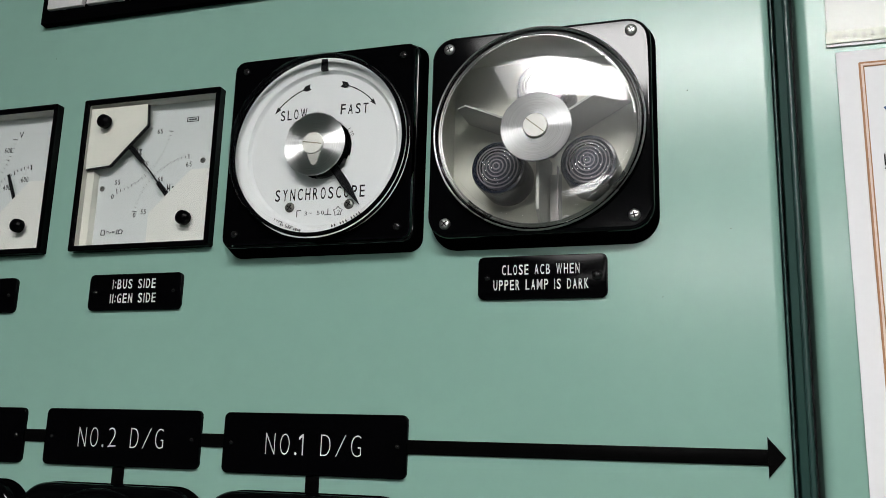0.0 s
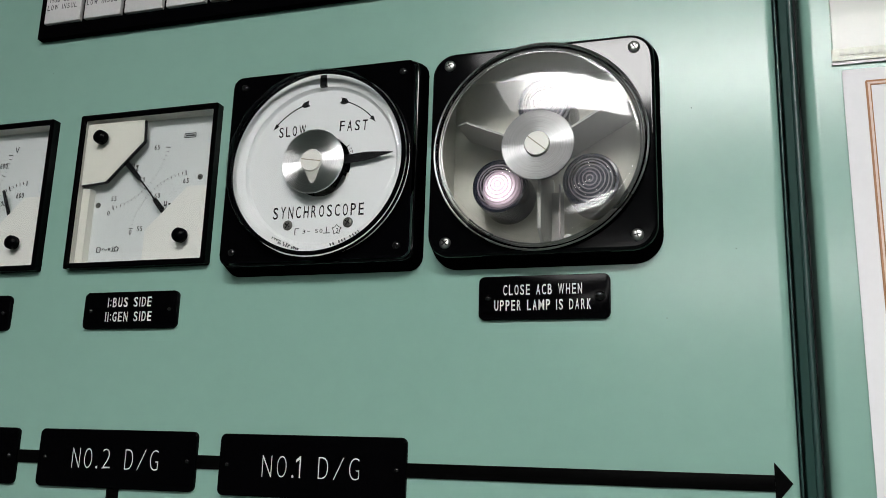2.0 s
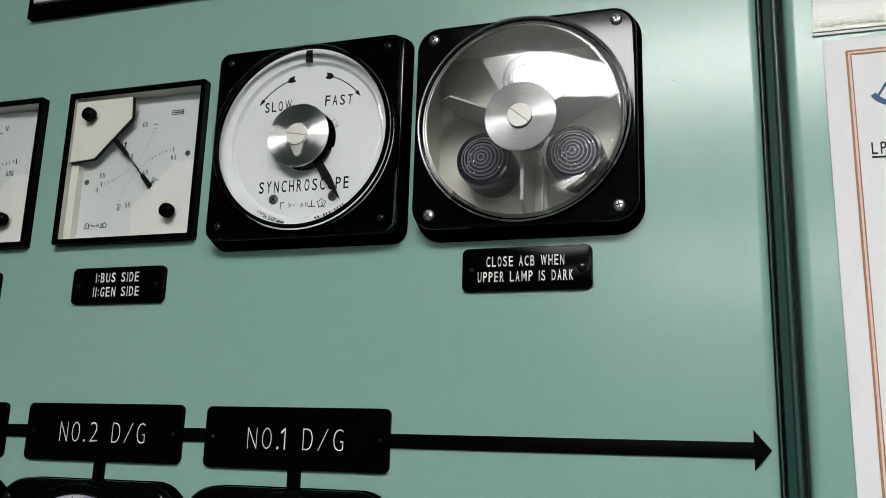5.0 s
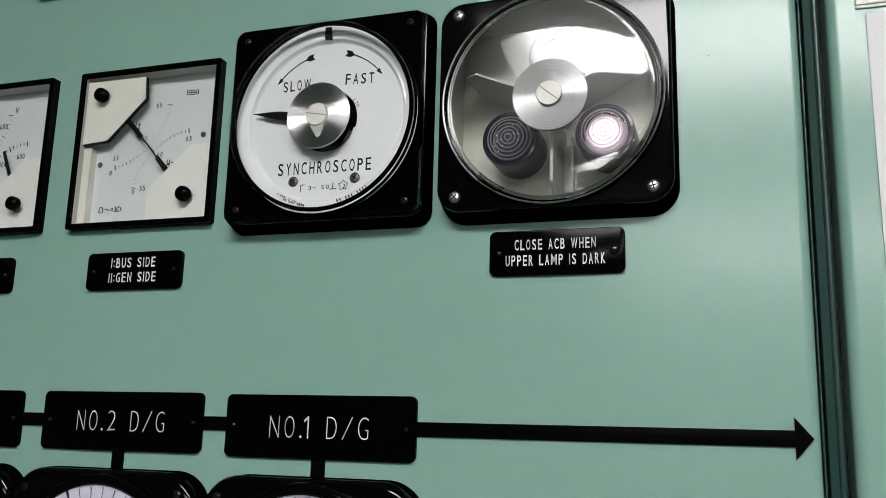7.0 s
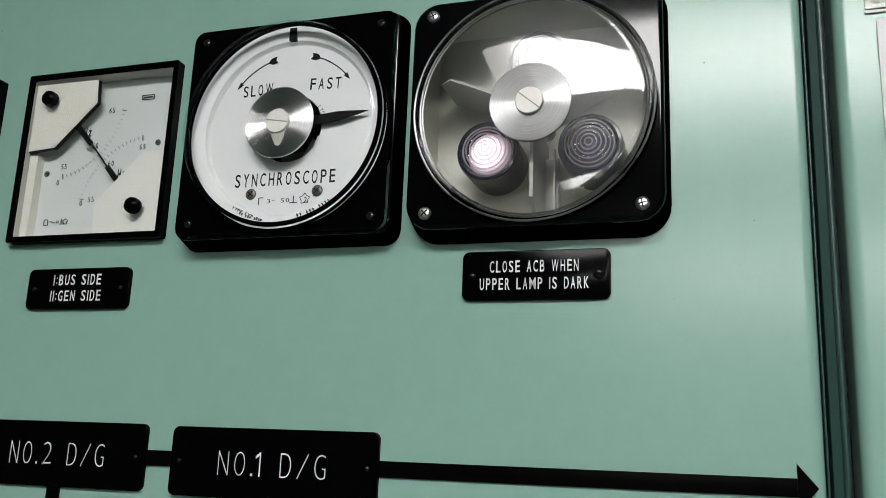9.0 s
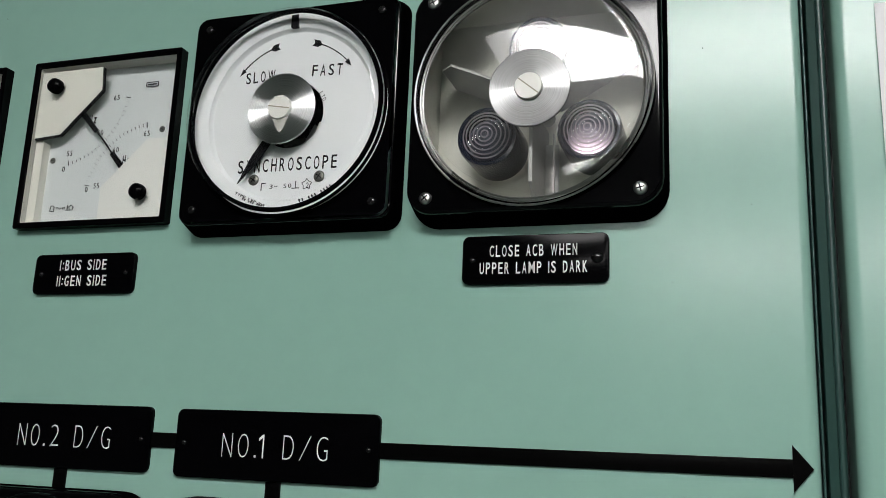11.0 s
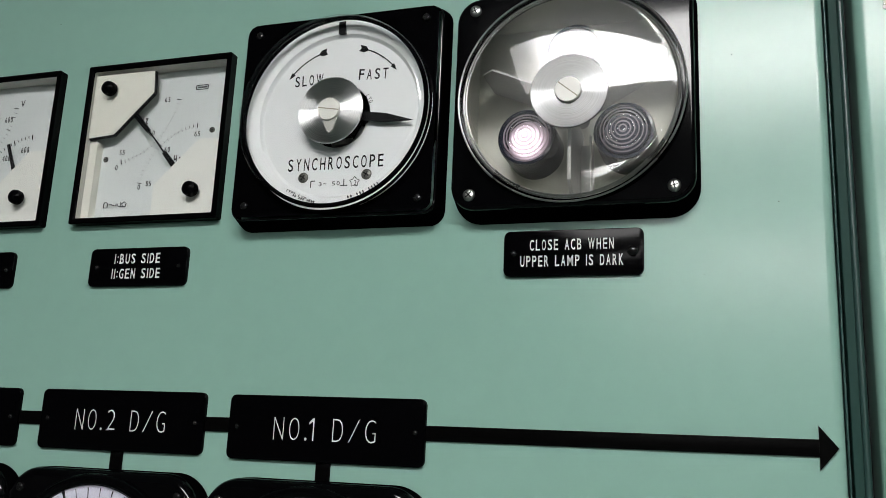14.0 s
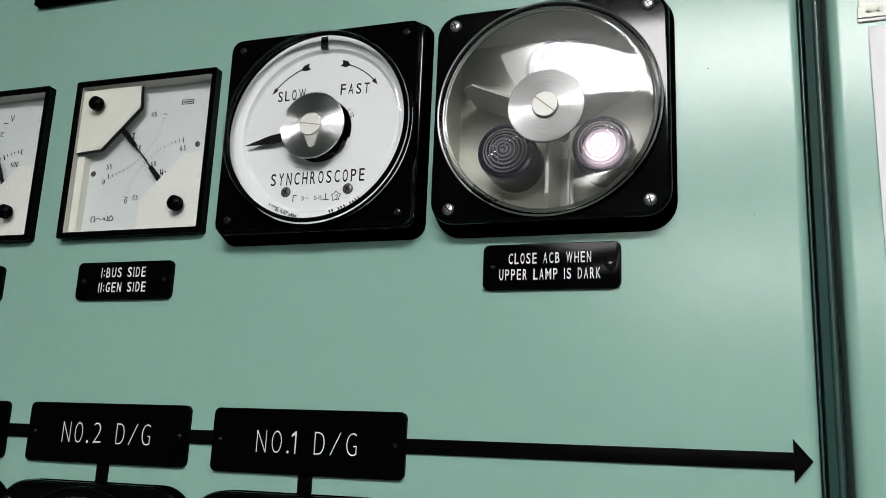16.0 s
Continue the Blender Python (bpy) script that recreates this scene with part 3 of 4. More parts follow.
def synchroscope():
    t = thing("synchroscope", (SX, 0, ROWZ), "round white synchroscope dial in a square black case", "meter")
    square_case(t, 0.1235, 0.1218, 0.0065, 0.0565, material=BAKE_MATT, bevel=0.0010, grow=0.0045)
    yd = -0.0135
    yr = -0.0172
    # sloping outer band and flat inner dial with its hole; the outermost flange imitates the dial refracted in the
    # cover wall
    part("dial_rim", lathe([(0.0578, yr), (0.0550, yr), (0.0498, yr + 0.0014), (0.0490, yd - 0.0010), (0.0484, yd - 0.0002), (0.0480, yd)], 96), DIAL, t)
    part("dial", lathe([(0.0482, yd), (0.0192, yd), (0.0188, yd + 0.004)], 96), DIAL, t, "white dial with black printing")
    part("seat_ring", lathe([(0.0572, -0.0222), (0.0568, -0.0236), (0.0552, -0.0238), (0.0548, -0.0230), (0.0560, -0.0220)], 96, closed=True), FLANK, t, "black seat ring under the cover")
    part("movement_well", lathe([(0.0190, yd + 0.0035), (0.0190, 0.003), (0.0005, 0.003)], 48, cap_end=True), BAKE_MATT, t)
    bm = bmesh.new()
    stroke(bm, (0.010, -0.018), (0.0165, -0.008), 0.0040, 0.0055, yd + 0.006, yd + 0.001)
    part("movement_frame", bm, STEEL, t)
    part("movement_spring", stroke(bmesh.new(), (0.0155, -0.0125), (0.0175, -0.0055), 0.0016, 0.0008, yd + 0.002, yd + 0.0004), CREAM, t)
    bm = bmesh.new()
    stroke(bm, (-0.004, -0.0165), (0.009, -0.0150), 0.0030, 0.0030, yd + 0.004, yd + 0.001)
    part("movement_bracket", bm, DIAL_STEEL, t)
    part("index_mark", block(-0.0021, 0.0021, yr - 0.0006, yr + 0.0030, 0.0495, 0.0568), INK, t)
    y = yd - 0.0002
    words("SYNCHROSCOPE", t, INK, -0.0003, -0.0284, yd + 0.0001, 0.0590, 0.0074, name="dial_title", thin=0.006)
    words("SLOW", t, INK, -0.0208, 0.0236, yd + 0.0001, 0.0180, 0.0066, name="dial_word", thin=0.006, turn=-2)
    words("FAST", t, INK, 0.0198, 0.0240, yd + 0.0001, 0.0180, 0.0066, name="dial_word", thin=0.006, turn=2)
    words("LTD.", t, GREY_INK, 0.0185, 0.0085, yd + 0.0001, 0.0066, 0.0024, turn=62, name="maker_print")
    for s in (-1, 1):
        bm = bmesh.new()
        a0, a1 = s * 18, s * 48
        arc_band(bm, 0, 0, 0.0419, 0.0425, a0, a1, yd + 0.0001, y)
        tip, back = s * 53.5, s * 47.5
        P = lambda r, a: (r * math.sin(radians(a)), r * math.cos(radians(a)))
        prism([P(0.0422, tip), P(0.0436, back), P(0.0408, back)], yd + 0.0001, y, bm)
        prism([P(0.0422, s * 22), P(0.0441, s * 19), P(0.0441, s * 14), P(0.0422, s * 15.5), P(0.0403, s * 14), P(0.0403, s * 19)], yd + 0.0001, y, bm)
        part("direction_arrow", bm, INK, t)
        pan_screw(t, s * 0.0195, -0.0362, yd, 0.0031, DIAL_STEEL, True, "dull zinc dial screw", 0.0010)
    words("3~ 50", t, GREY_INK, -0.0030, -0.0405, yd + 0.0001, 0.0130, 0.0024, name="symbol_print")
    bm = bmesh.new()
    stroke(bm, (-0.0145, -0.0385), (-0.0145, -0.0425), 0.0005, 0.0005, yd + 0.0001, y)
    stroke(bm, (-0.0145, -0.0385), (-0.0120, -0.0385), 0.0005, 0.0005, yd + 0.0001, y)
    stroke(bm, (0.0060, -0.0382), (0.0060, -0.0420), 0.0005, 0.0005, yd + 0.0001, y)
    stroke(bm, (0.0038, -0.0420), (0.0082, -0.0420), 0.0005, 0.0005, yd + 0.0001, y)
    star = [(0.0125 + (0.0031 if k % 2 == 0 else 0.0020) * math.sin(k * math.pi / 5), -0.0402 + (0.0031 if k % 2 == 0 else 0.0020) * math.cos(k * math.pi / 5)) for k in range(10)]
    for k in range(10):
        stroke(bm, star[k], star[(k + 1) % 10], 0.00035, 0.00035, yd + 0.0001, y)
    part("symbol_print", bm, GREY_INK, t)
    words("2", t, GREY_INK, 0.0125, -0.0381, yd + 0.0001, 0.0016, 0.0028, name="symbol_print")
    words("TYPE LVP-11N", t, GREY_INK, -0.0200, -0.0452, yr + 0.0013, 0.0190, 0.0016, turn=24, name="type_print", depth=0.0009)
    ring = lambda r, a: (r * math.sin(radians(a)), r * math.cos(radians(a)))
    for r0, r1, a0, step, n in ((0.0522, 0.0534, 206, -1.5, 11), (0.0503, 0.0517, 168, -2.1, 11)):
        bm = bmesh.new()
        for k in range(n):
            if k not in (2, 6):
                stroke(bm, ring(r0, a0 + step * k), ring(r1, a0 + step * k), 0.00045, 0.00045, yr + 0.0014, yr - 0.0001)
        part("serial_print", bm, GREY_INK, t)
    # pointer: its hub is the origin, its blade points up
    bm = prism([(-0.0024, 0.0), (-0.0026, 0.030), (-0.0022, 0.0335), (0.0, 0.0475), (0.0022, 0.0335), (0.0026, 0.030), (0.0024, 0.0)], 0.0, -0.0008)
    lathe([(0.006, 0.001), (0.006, -0.0012), (0.0005, -0.0012)], 24, bm, cap_end=True)
    ptr = part("pointer", bm, INK, t, "tapered black pointer", at=(0, yd - 0.0032, 0))
    # the dial sits a little off the case's middle
    for ob in t.children:
        if ob.name.split(".")[0] not in ("case", "case_flank"):
            ob.location.x += 0.0018
            ob.location.z -= 0.0011
    lid = len(t.children)
    cover(t, 0.0586, -0.0258, 0.0008)
    for ob in t.children[lid:]:
        ob.location += Vector((0.0005, 0, -0.0026))
    turned_disc(t, 0.0198, -0.0234, 0.0068, True)
    for x in (-1, 1):
        for z in (-1, 1):
            pan_screw(t, x * 0.0530, z * 0.0532, CASE_Y, 0.0024, DARK_STEEL, True, "small blackened screw")
    return t, ptr


SYNC, POINTER = synchroscope()


def lamp_box():
    t = thing("lamp_box", (LX, 0, ROWZ), "square black synchronizing lamp box with a clear round cover", "lamp box")
    square_case(t, 0.1270, 0.1225, 0.0135, 0.0575, grow=0.0030, well=CASE_Y + 0.003)
    part("box_lining", loft([(rrect(0.1240, 0.1195, 0.0100, 6), CASE_Y + 0.0032), (rrect(0.1230, 0.1185, 0.0050, 6), 0.003), (rrect(0.1230, 0.1185, 0.0030, 6), 0.026)], cap_end=True), BOXGREY, t, "grey-white lining")
    for k, a in enumerate((-67, 60, 180)):
        d = (math.sin(radians(a)), math.cos(radians(a)))
        n = (-d[1], d[0])
        bm = bmesh.new()
        th = 0.0009 if a == 180 else 0.0006
        prof = [(0.008, -0.0140), (0.0465, -0.0140), (0.0560, -0.0010), (0.0560, 0.0258), (0.008, 0.0258)]
        vs = [[bm.verts.new((d[0] * r + n[0] * s, y, d[1] * r + n[1] * s)) for r, y in prof] for s in (-th, th)]
        bm.faces.new(vs[0])
        bm.faces.new(vs[1][::-1])
        for i in range(5):
            j = (i + 1) % 5
            bm.faces.new((vs[0][i], vs[0][j], vs[1][j], vs[1][i]))
        part("partition", bm, PARTITION, t, "thin light metal partition", smooth=False)
    part("partition_web", block(0.0012, 0.0083, 0.0160, 0.0168, -0.0530, -0.0180), PARTITION, t, "grey sheet metal web", smooth=False)
    part("partition_edge", block(0.0083, 0.0090, -0.0004, 0.0030, -0.0500, -0.0180), PARTITION, t, smooth=False)
    part("clip", lathe([(0.0028, 0.0255), (0.0028, 0.0130), (0.0022, 0.0115), (0.0004, 0.0112)], 20, cap_end=True), IVORY, t, "small ivory clip", at=(0.0115, 0, -0.0465))
    part("centre_post", lathe([(0.0045, 0.0255), (0.0045, -0.0254)], 24), PARTITION, t)
    bulbs = []
    for a in (0, 237.5, 122.5):
        x, z = 0.0312 * math.sin(radians(a)), 0.0312 * math.cos(radians(a))
        lamp = part("indicator_lamp", lathe([(0.0162, 0.0258), (0.0162, 0.0012), (0.0156, -0.0006), (0.0142, -0.0008), (0.0128, 0.0006), (0.0128, 0.0190), (0.0005, 0.0190)], 48, cap_end=True), LAMPBLACK, t, "round lamp in a black bezel", at=(x, 0, z))
        prof = []
        for k in range(61):
            r = 0.0127 * (1 - k / 60) + 0.0002
            prof.append((r, -0.0012 - 0.0030 * (1 - (r / 0.0127) ** 2) - 0.0004 * abs(math.sin(r / 0.0127 * math.pi * 5.5))))
        lens = part("lens", lathe([(0.0127, 0.004)] + prof, 48, cap_end=True), LENS, lamp, "clear lens with concentric ribs")
        lens.visible_shadow = False
        for k, rr in enumerate((0.0019, 0.0040, 0.0061, 0.0083, 0.0104, 0.0122)):
            yy = -0.0014 - 0.0030 * (1 - (rr / 0.0127) ** 2)
            w = 0.00040
            rib = part("lens_rib", lathe([(rr + w, yy), (rr + w * 0.6, yy - 0.0007), (rr - w * 0.6, yy - 0.0007), (rr - w, yy)], 48), RIB, lamp)
            rib.visible_shadow = False
        bm = bmesh.new()
        bmesh.ops.create_uvsphere(bm, u_segments=32, v_segments=20, radius=BULB)
        bulbs.append((part("bulb", bm, BULBGLASS, lamp, "glowing bulb"), a))
    cover(t, 0.0590, -0.0246, 0.0008, clear=SCUFFED)
    # added metal rings imitate the bright lines in the clear cover's rim
    for rr, yy in ((0.0598, -0.0192), (0.0572, -0.0176), (0.0560, -0.0172)):
        bead = [(rr + 0.00055 * math.cos(2 * math.pi * k / 8), yy + 0.00055 * math.sin(2 * math.pi * k / 8)) for k in range(8)]
        part("retaining_ring", lathe(bead, 96, closed=True), DULL, t, "thin dull metal ring added for the clear rim's glints")
    turned_disc(t, 0.0201, -0.0266, 0.0069, False)
    for x in (-1, 1):
        for z in (-1, 1):
            pan_screw(t, x * 0.0528, z * 0.0532, CASE_Y, 0.0033, STEEL, True, "bright cross-head screw")
    return bulbs


BULBS = lamp_box()


def ammeter(x, label, pointer_turn):
    t = thing("ammeter", (x, 0, GZ), label, "meter", "ammeters in a row")
    square_case(t, 0.1280, 0.1228, 0.0210, 0.0532, bevel=0.0050, grow=0.0020, foot=0.0006)
    yd = -0.0160
    part("dial", lathe([(0.0550, yd - 0.0014), (0.0440, yd - 0.0014), (0.0430, yd), (0.0005, yd)], 96, cap_end=True), DIAL_COOL, t, "cool white dial")
    bm = bmesh.new()
    for k in range(-12, 13):
        a = radians(-4.8 + 9.35 * k)
        r1, w = (0.0528, 0.0018) if k in (-10, -2, 6) else (0.0518, 0.0006 if k % 2 == 0 else 0.0003)
        stroke(bm, (0.0445 * math.sin(a), 0.0445 * math.cos(a)), (r1 * math.sin(a), r1 * math.cos(a)), w * 0.3, w, yd - 0.0010, yd - 0.0017)
    part("scale_print", bm, INK, t)
    a = radians(39)
    part("red_mark", stroke(bmesh.new(), (0.0455 * math.sin(a), 0.0455 * math.cos(a)), (0.0525 * math.sin(a), 0.0525 * math.cos(a)), 0.0008, 0.0012, yd - 0.0010, yd - 0.0018), RED_INK, t)
    words("400", t, INK, -0.0125, 0.0365, yd + 0.0001, 0.0085, 0.0042, turn=-12, name="scale_number", thin=0.006)
    words("A", t, INK, 0, 0.012, yd + 0.0001, 0.006, 0.006, name="unit_print")
    bm = stroke(bmesh.new(), (0, 0), (0.043 * math.sin(radians(pointer_turn)), 0.043 * math.cos(radians(pointer_turn))), 0.003, 0.0006, yd - 0.002, yd - 0.0028)
    part("pointer", bm, INK, t)
    bead = [(0.0562 + 0.0034 * math.cos(2 * math.pi * k / 16), CASE_Y - 0.0008 + 0.0034 * math.sin(2 * math.pi * k / 16)) for k in range(16)]
    part("rolled_bezel", lathe(bead, 96, closed=True), BAKE, t, "glossy black rolled bezel")
    cover(t, 0.0535, -0.0195, 0.0006)
    for sx in (-1, 1):
        for sz in (-1, 1):
            pan_screw(t, sx * 0.0530, sz * 0.0495, CASE_Y, 0.0026, DARK_STEEL, True, "small blackened screw")


for gx, turn in zip(GX, (-110, -95, -100)):
    ammeter(gx, "round white ammeter in a black case with rounded shoulders", turn)


# ---- square panel meters ----
def square_meter(name, x, label):
    t = thing(name, (x, 0, MZ), label, "meter", "square panel meters")
    W, O, yf, yd, deep = 0.1068, 0.0995, -0.0066, 0.0012, 0.0048
    rings = [(rrect(W, W, 0.0012, 3), 0.0), (rrect(W, W, 0.0012, 3), yf + 0.0006), (rrect(W - 0.001, W - 0.001, 0.0010, 3), yf),
             (rrect(O + 0.0022, O + 0.0022, 0.0008, 3), yf), (rrect(O, O, 0.0008, 3), yf + 0.0008), (rrect(O, O, 0.0008, 3), yf + 0.0022)]
    part("frame", loft(rings), BAKE_MATT, t, "thin black frame")
    part("inner_case", loft([(rrect(O, O, 0.0008, 3), yf + 0.0020), (rrect(O - 0.001, O - 0.001, 0.0008, 3), deep + 0.001)]), WALL_SHADE, t, "inner wall with its shade painted grey")
    part("dial", block(-O / 2, O / 2, deep, deep + 0.001, -O / 2, O / 2), DIAL_PALE, t, "white dial")
    pane = part("pane", block(-O / 2, O / 2, yf + 0.0012, yf + 0.0024, -O / 2, O / 2), GLASS, t, "clear pane")
    pane.visible_shadow = False
    return t, yf, yd


def sink(t):
    """The printing and the screws lie on the dial, deep in the case."""
    for ob in t.children:
        if ob.name.split(".")[0] in ("scale_print", "scale_number", "unit_print", "screw", "maker_mark", "symbol_print"):
            ob.location += Vector((-0.0027 - 0.0010 * (t.name.split(".")[0] == "voltmeter"), 0.0036, 0.0012))


def knob(t, x, z, y):
    part("stud", lathe([(0.0046, y + 0.001), (0.0048, y - 0.0015), (0.0044, y - 0.0034), (0.0030, y - 0.0046), (0.0005, y - 0.0050)], 32, cap_end=True), BAKE_MATT, t, "round black stud", at=(x, 0, z))


def frequency_meter():
    t, yf, yd = square_meter("frequency_meter", FX, "white double frequency meter in a thin black square frame")
    L = lambda x, z: (x - FX, z - MZ)
    e = 0.0490
    O2 = 0.0492
    poly = [(-e, 1.7155 - MZ), L(-0.3638, 1.7155), L(-0.3625, 1.7005), L(-0.3895, 1.6738), (-e, 1.6725 - MZ)]
    part("mechanism_cover", prism(poly, -0.0018, -0.0034), CREAM, t, "raised cream cover")
    low = [(e, -e), L(-0.3550, MZ - e), L(-0.3552, 1.6385), L(-0.3258, 1.6668), (e, 1.6668 - MZ)]
    part("second_cover", prism(low, -0.0016, -0.0028), IVORY, t, "raised ivory cover")
    part("cover_foot", prism([(x * 0.985 + 0.0005, z * 0.985 - 0.0005) for x, z in low], 0.0045, -0.0015), IVORY, t)
    # black strokes paint the shade on the cover's down-facing edges
    bm = bmesh.new()
    for a, b in zip(poly[1:], poly[2:]):
        stroke(bm, (a[0] + 0.0004, a[1] - 0.0004), (b[0] + 0.0004, b[1] - 0.0004), 0.0011, 0.0011, -0.0014, -0.0033)
    part("cover_edge", bm, INK, t)
    part("side_ledge", block(-O2, -O2 + 0.0058, -0.0010, yd + 0.0036, -O2, 1.6705 - MZ), CREAM, t, "cream side ledge")
    knob(t, *L(-0.3940, 1.7040), yf)
    knob(t, *L(-0.3250, 1.6330), yf)
    for x, z in ((-0.3970, 1.6590), (-0.3195, 1.6740)):
        pan_screw(t, *L(x, z), yd, 0.0019, DIAL_STEEL, False, "small dull dial screw", 0.0008)
    # two arcs that meet in the middle, each round its own pivot
    bm = bmesh.new()
    nums = []
    for (cx, cz), r, a0, a1, s in ((L(-0.3940, 1.7040), 0.0490, 169, 99, 1), (L(-0.3250, 1.6330), 0.0455, 281, 353, 1)):
        for k in range(21):
            a = radians(a0 + (a1 - a0) * k / 20)
            big = k in (0, 20)
            h = 0.0024 if big else 0.0013
            w = 0.0005 if big else 0.00025
            stroke(bm, (cx + (r - h) * math.sin(a), cz + (r - h) * math.cos(a)), (cx + (r + h * 0.4) * math.sin(a), cz + (r + h * 0.4) * math.cos(a)), w, w, yd, yd - 0.0004)
    part("scale_print", bm, TICK_INK, t)
    for text, x, z in (("65", -0.3550, 1.6970), ("55", -0.3850, 1.6630), ("0", -0.3880, 1.6530), ("65", -0.3300, 1.6720), ("60", -0.3640, 1.6750), ("60", -0.3510, 1.6630), ("55", -0.3620, 1.6410), ("0", -0.3690, 1.6390)):
        lx, lz = L(x, z)
        words(text, t, INK, lx, lz, yd + 0.0001, 0.0040 if len(text) > 1 else 0.0018, 0.0034, name="scale_number", depth=0.0003)
    for x, z in ((-0.3708, 1.6842), (-0.3424, 1.6560)):
        lx, lz = L(x, z)
        words("Hz", t, INK, lx, lz, yd + 0.0001, 0.0056, 0.0060, name="unit_print", depth=0.0003, thin=0.02)
    for (ax, az), (bx, bz) in ((L(-0.3770, 1.6880), L(-0.3540, 1.6640)), (L(-0.3405, 1.6480), L(-0.3600, 1.6700))):
        bm = bmesh.new()
        m = (ax * 0.45 + bx * 0.55, az * 0.45 + bz * 0.55)
        stroke(bm, (ax, az), m, 0.0036, 0.0030, yd - 0.0022, yd - 0.0030)
        stroke(bm, m, (bx, bz), 0.0008, 0.0004, yd - 0.0022, yd - 0.0030)
        part("pointer", bm, INK, t)
    bm = bmesh.new()
    lx, lz = L(-0.3300, 1.7035)
    q = [(-0.0042, 0.0014), (0.0042, 0.0014), (0.0042, -0.0014), (-0.0042, -0.0014)]
    for a, b in zip(q, q[1:] + q[:1]):
        stroke(bm, (lx + a[0], lz + a[1]), (lx + b[0], lz + b[1]), 0.0004, 0.0004, yd, yd - 0.0004)
    stroke(bm, (lx - 0.0032, lz), (lx + 0.0032, lz), 0.0007, 0.0007, yd, yd - 0.0004)
    part("maker_mark", bm, GREY_INK, t, "small boxed mark")
    bm = bmesh.new()
    lx, lz = L(-0.3925, 1.6280)
    dome = [(-0.0014, -0.0018), (0.0014, -0.0018), (0.0014, 0.0008), (0.0007, 0.0018), (-0.0007, 0.0018), (-0.0014, 0.0008)]
    star = [(0.0140 + (0.0019 if k % 2 == 0 else 0.0013) * math.sin(k * math.pi / 5), (0.0019 if k % 2 == 0 else 0.0013) * math.cos(k * math.pi / 5)) for k in range(10)]
    wave = [(0.0030 + 0.0006 * k, 0.0006 * math.sin(k * 1.05)) for k in range(7)]
    lines = list(zip(dome, dome[1:] + dome[:1])) + list(zip(star, star[1:] + star[:1])) + list(zip(wave, wave[1:]))
    lines += [((0.0080, -0.0008), (0.0080, 0.0008)), ((0.0090, -0.0008), (0.0090, 0.0008)), ((0.0113, -0.0014), (0.0113, 0.0018)), ((0.0100, -0.0014), (0.0126, -0.0014))]
    for a, b in lines:
        stroke(bm, (lx + a[0], lz + a[1]), (lx + b[0], lz + b[1]), 0.00038, 0.00038, yd, yd - 0.0004)
    part("symbol_print", bm, GREY_INK, t)
    return t


def voltmeter():
    t, yf, yd = square_meter("voltmeter", VX, "white voltmeter in a thin black square frame")
    knob(t, 0.0330, -0.0340, yf)
    e = 0.0490
    low = [(e, -e), (0.0046, -e), (0.0044, -0.0295), (0.0338, -0.0012), (e, -0.0012)]
    part("second_cover", prism(low, -0.0016, -0.0028), IVORY, t, "raised ivory cover")
    part("cover_foot", prism([(x * 0.985 + 0.0005, z * 0.985 - 0.0005) for x, z in low], 0.0045, -0.0015), IVORY, t)
    words("V", t, GREY_INK, 0.0180, 0.0360, yd + 0.0001, 0.0034, 0.0046, name="unit_print", depth=0.0003)
    words("II", t, INK, 0.0000, -0.0110, yd + 0.0001, 0.0026, 0.0050, name="unit_print", depth=0.0003)
    for (cx, cz), r, a0, a1 in (((-0.036, 0.037), 0.0500, 169, 95), ((0.033, -0.034), 0.0455, 281, 357)):
        bm = bmesh.new()
        for k in range(21):
            a = radians(a0 + (a1 - a0) * k / 20)
            h = 0.0026 if k % 5 == 0 else 0.0014
            w = 0.0005 if k % 5 == 0 else 0.00028
            stroke(bm, (cx + (r - h) * math.sin(a), cz + (r - h) * math.cos(a)), (cx + (r + h * 0.4) * math.sin(a), cz + (r + h * 0.4) * math.cos(a)), w, w, yd, yd - 0.0004)
        part("scale_print", bm, INK, t)
    for text, x, z in (("600", 0.0260, 0.0020), ("400", 0.0110, -0.0030), ("600", 0.0080, 0.0250)):
        words(text, t, INK, x, z, yd + 0.0001, 0.0062, 0.0040, name="scale_number", depth=0.0003)
    part("pointer", stroke(bmesh.new(), (0.0225, -0.0160), (0.0135, 0.0055), 0.0026, 0.0020, yd - 0.0022, yd - 0.0030), INK, t)
    return t


sink(frequency_meter())
sink(voltmeter())


# ---- annunciator ----
def annunciator():
    n, pitch, x0 = 8, 0.0337, -0.4610
    w = 0.008 + n * pitch
    t = thing("annunciator", (x0 + w / 2, 0, 1.7842), "black alarm annunciator with rows of white legend windows", "annunciator")
    h = 0.090
    part("frame", block(-w / 2, w / 2, -0.0060, 0.0, 0.0, h, 0.0008), FLANK, t)
    for row in range(2):
        for k in range(n):
            cx = -w / 2 + 0.0055 + pitch * (k + 0.5)
            z0 = 0.0095 + row * 0.037
            win = part("legend_window", block(cx - 0.0152, cx + 0.0152, -0.0092, -0.0055, z0, z0 + 0.0345, 0.0008), WINDOW, t, "white legend window")
            if k < 2 and row == 0:
                words("LOW INSUL", win, GREY_INK, cx - 0.0010, z0 + 0.0120, -0.00915, 0.0250, 0.0040, name="legend", depth=0.0002)
                if k == 0:
                    words("MSB 220V", win, GREY_INK, cx - 0.0010, z0 + 0.0180, -0.00915, 0.0220, 0.0040, name="legend", depth=0.0002)


annunciator()


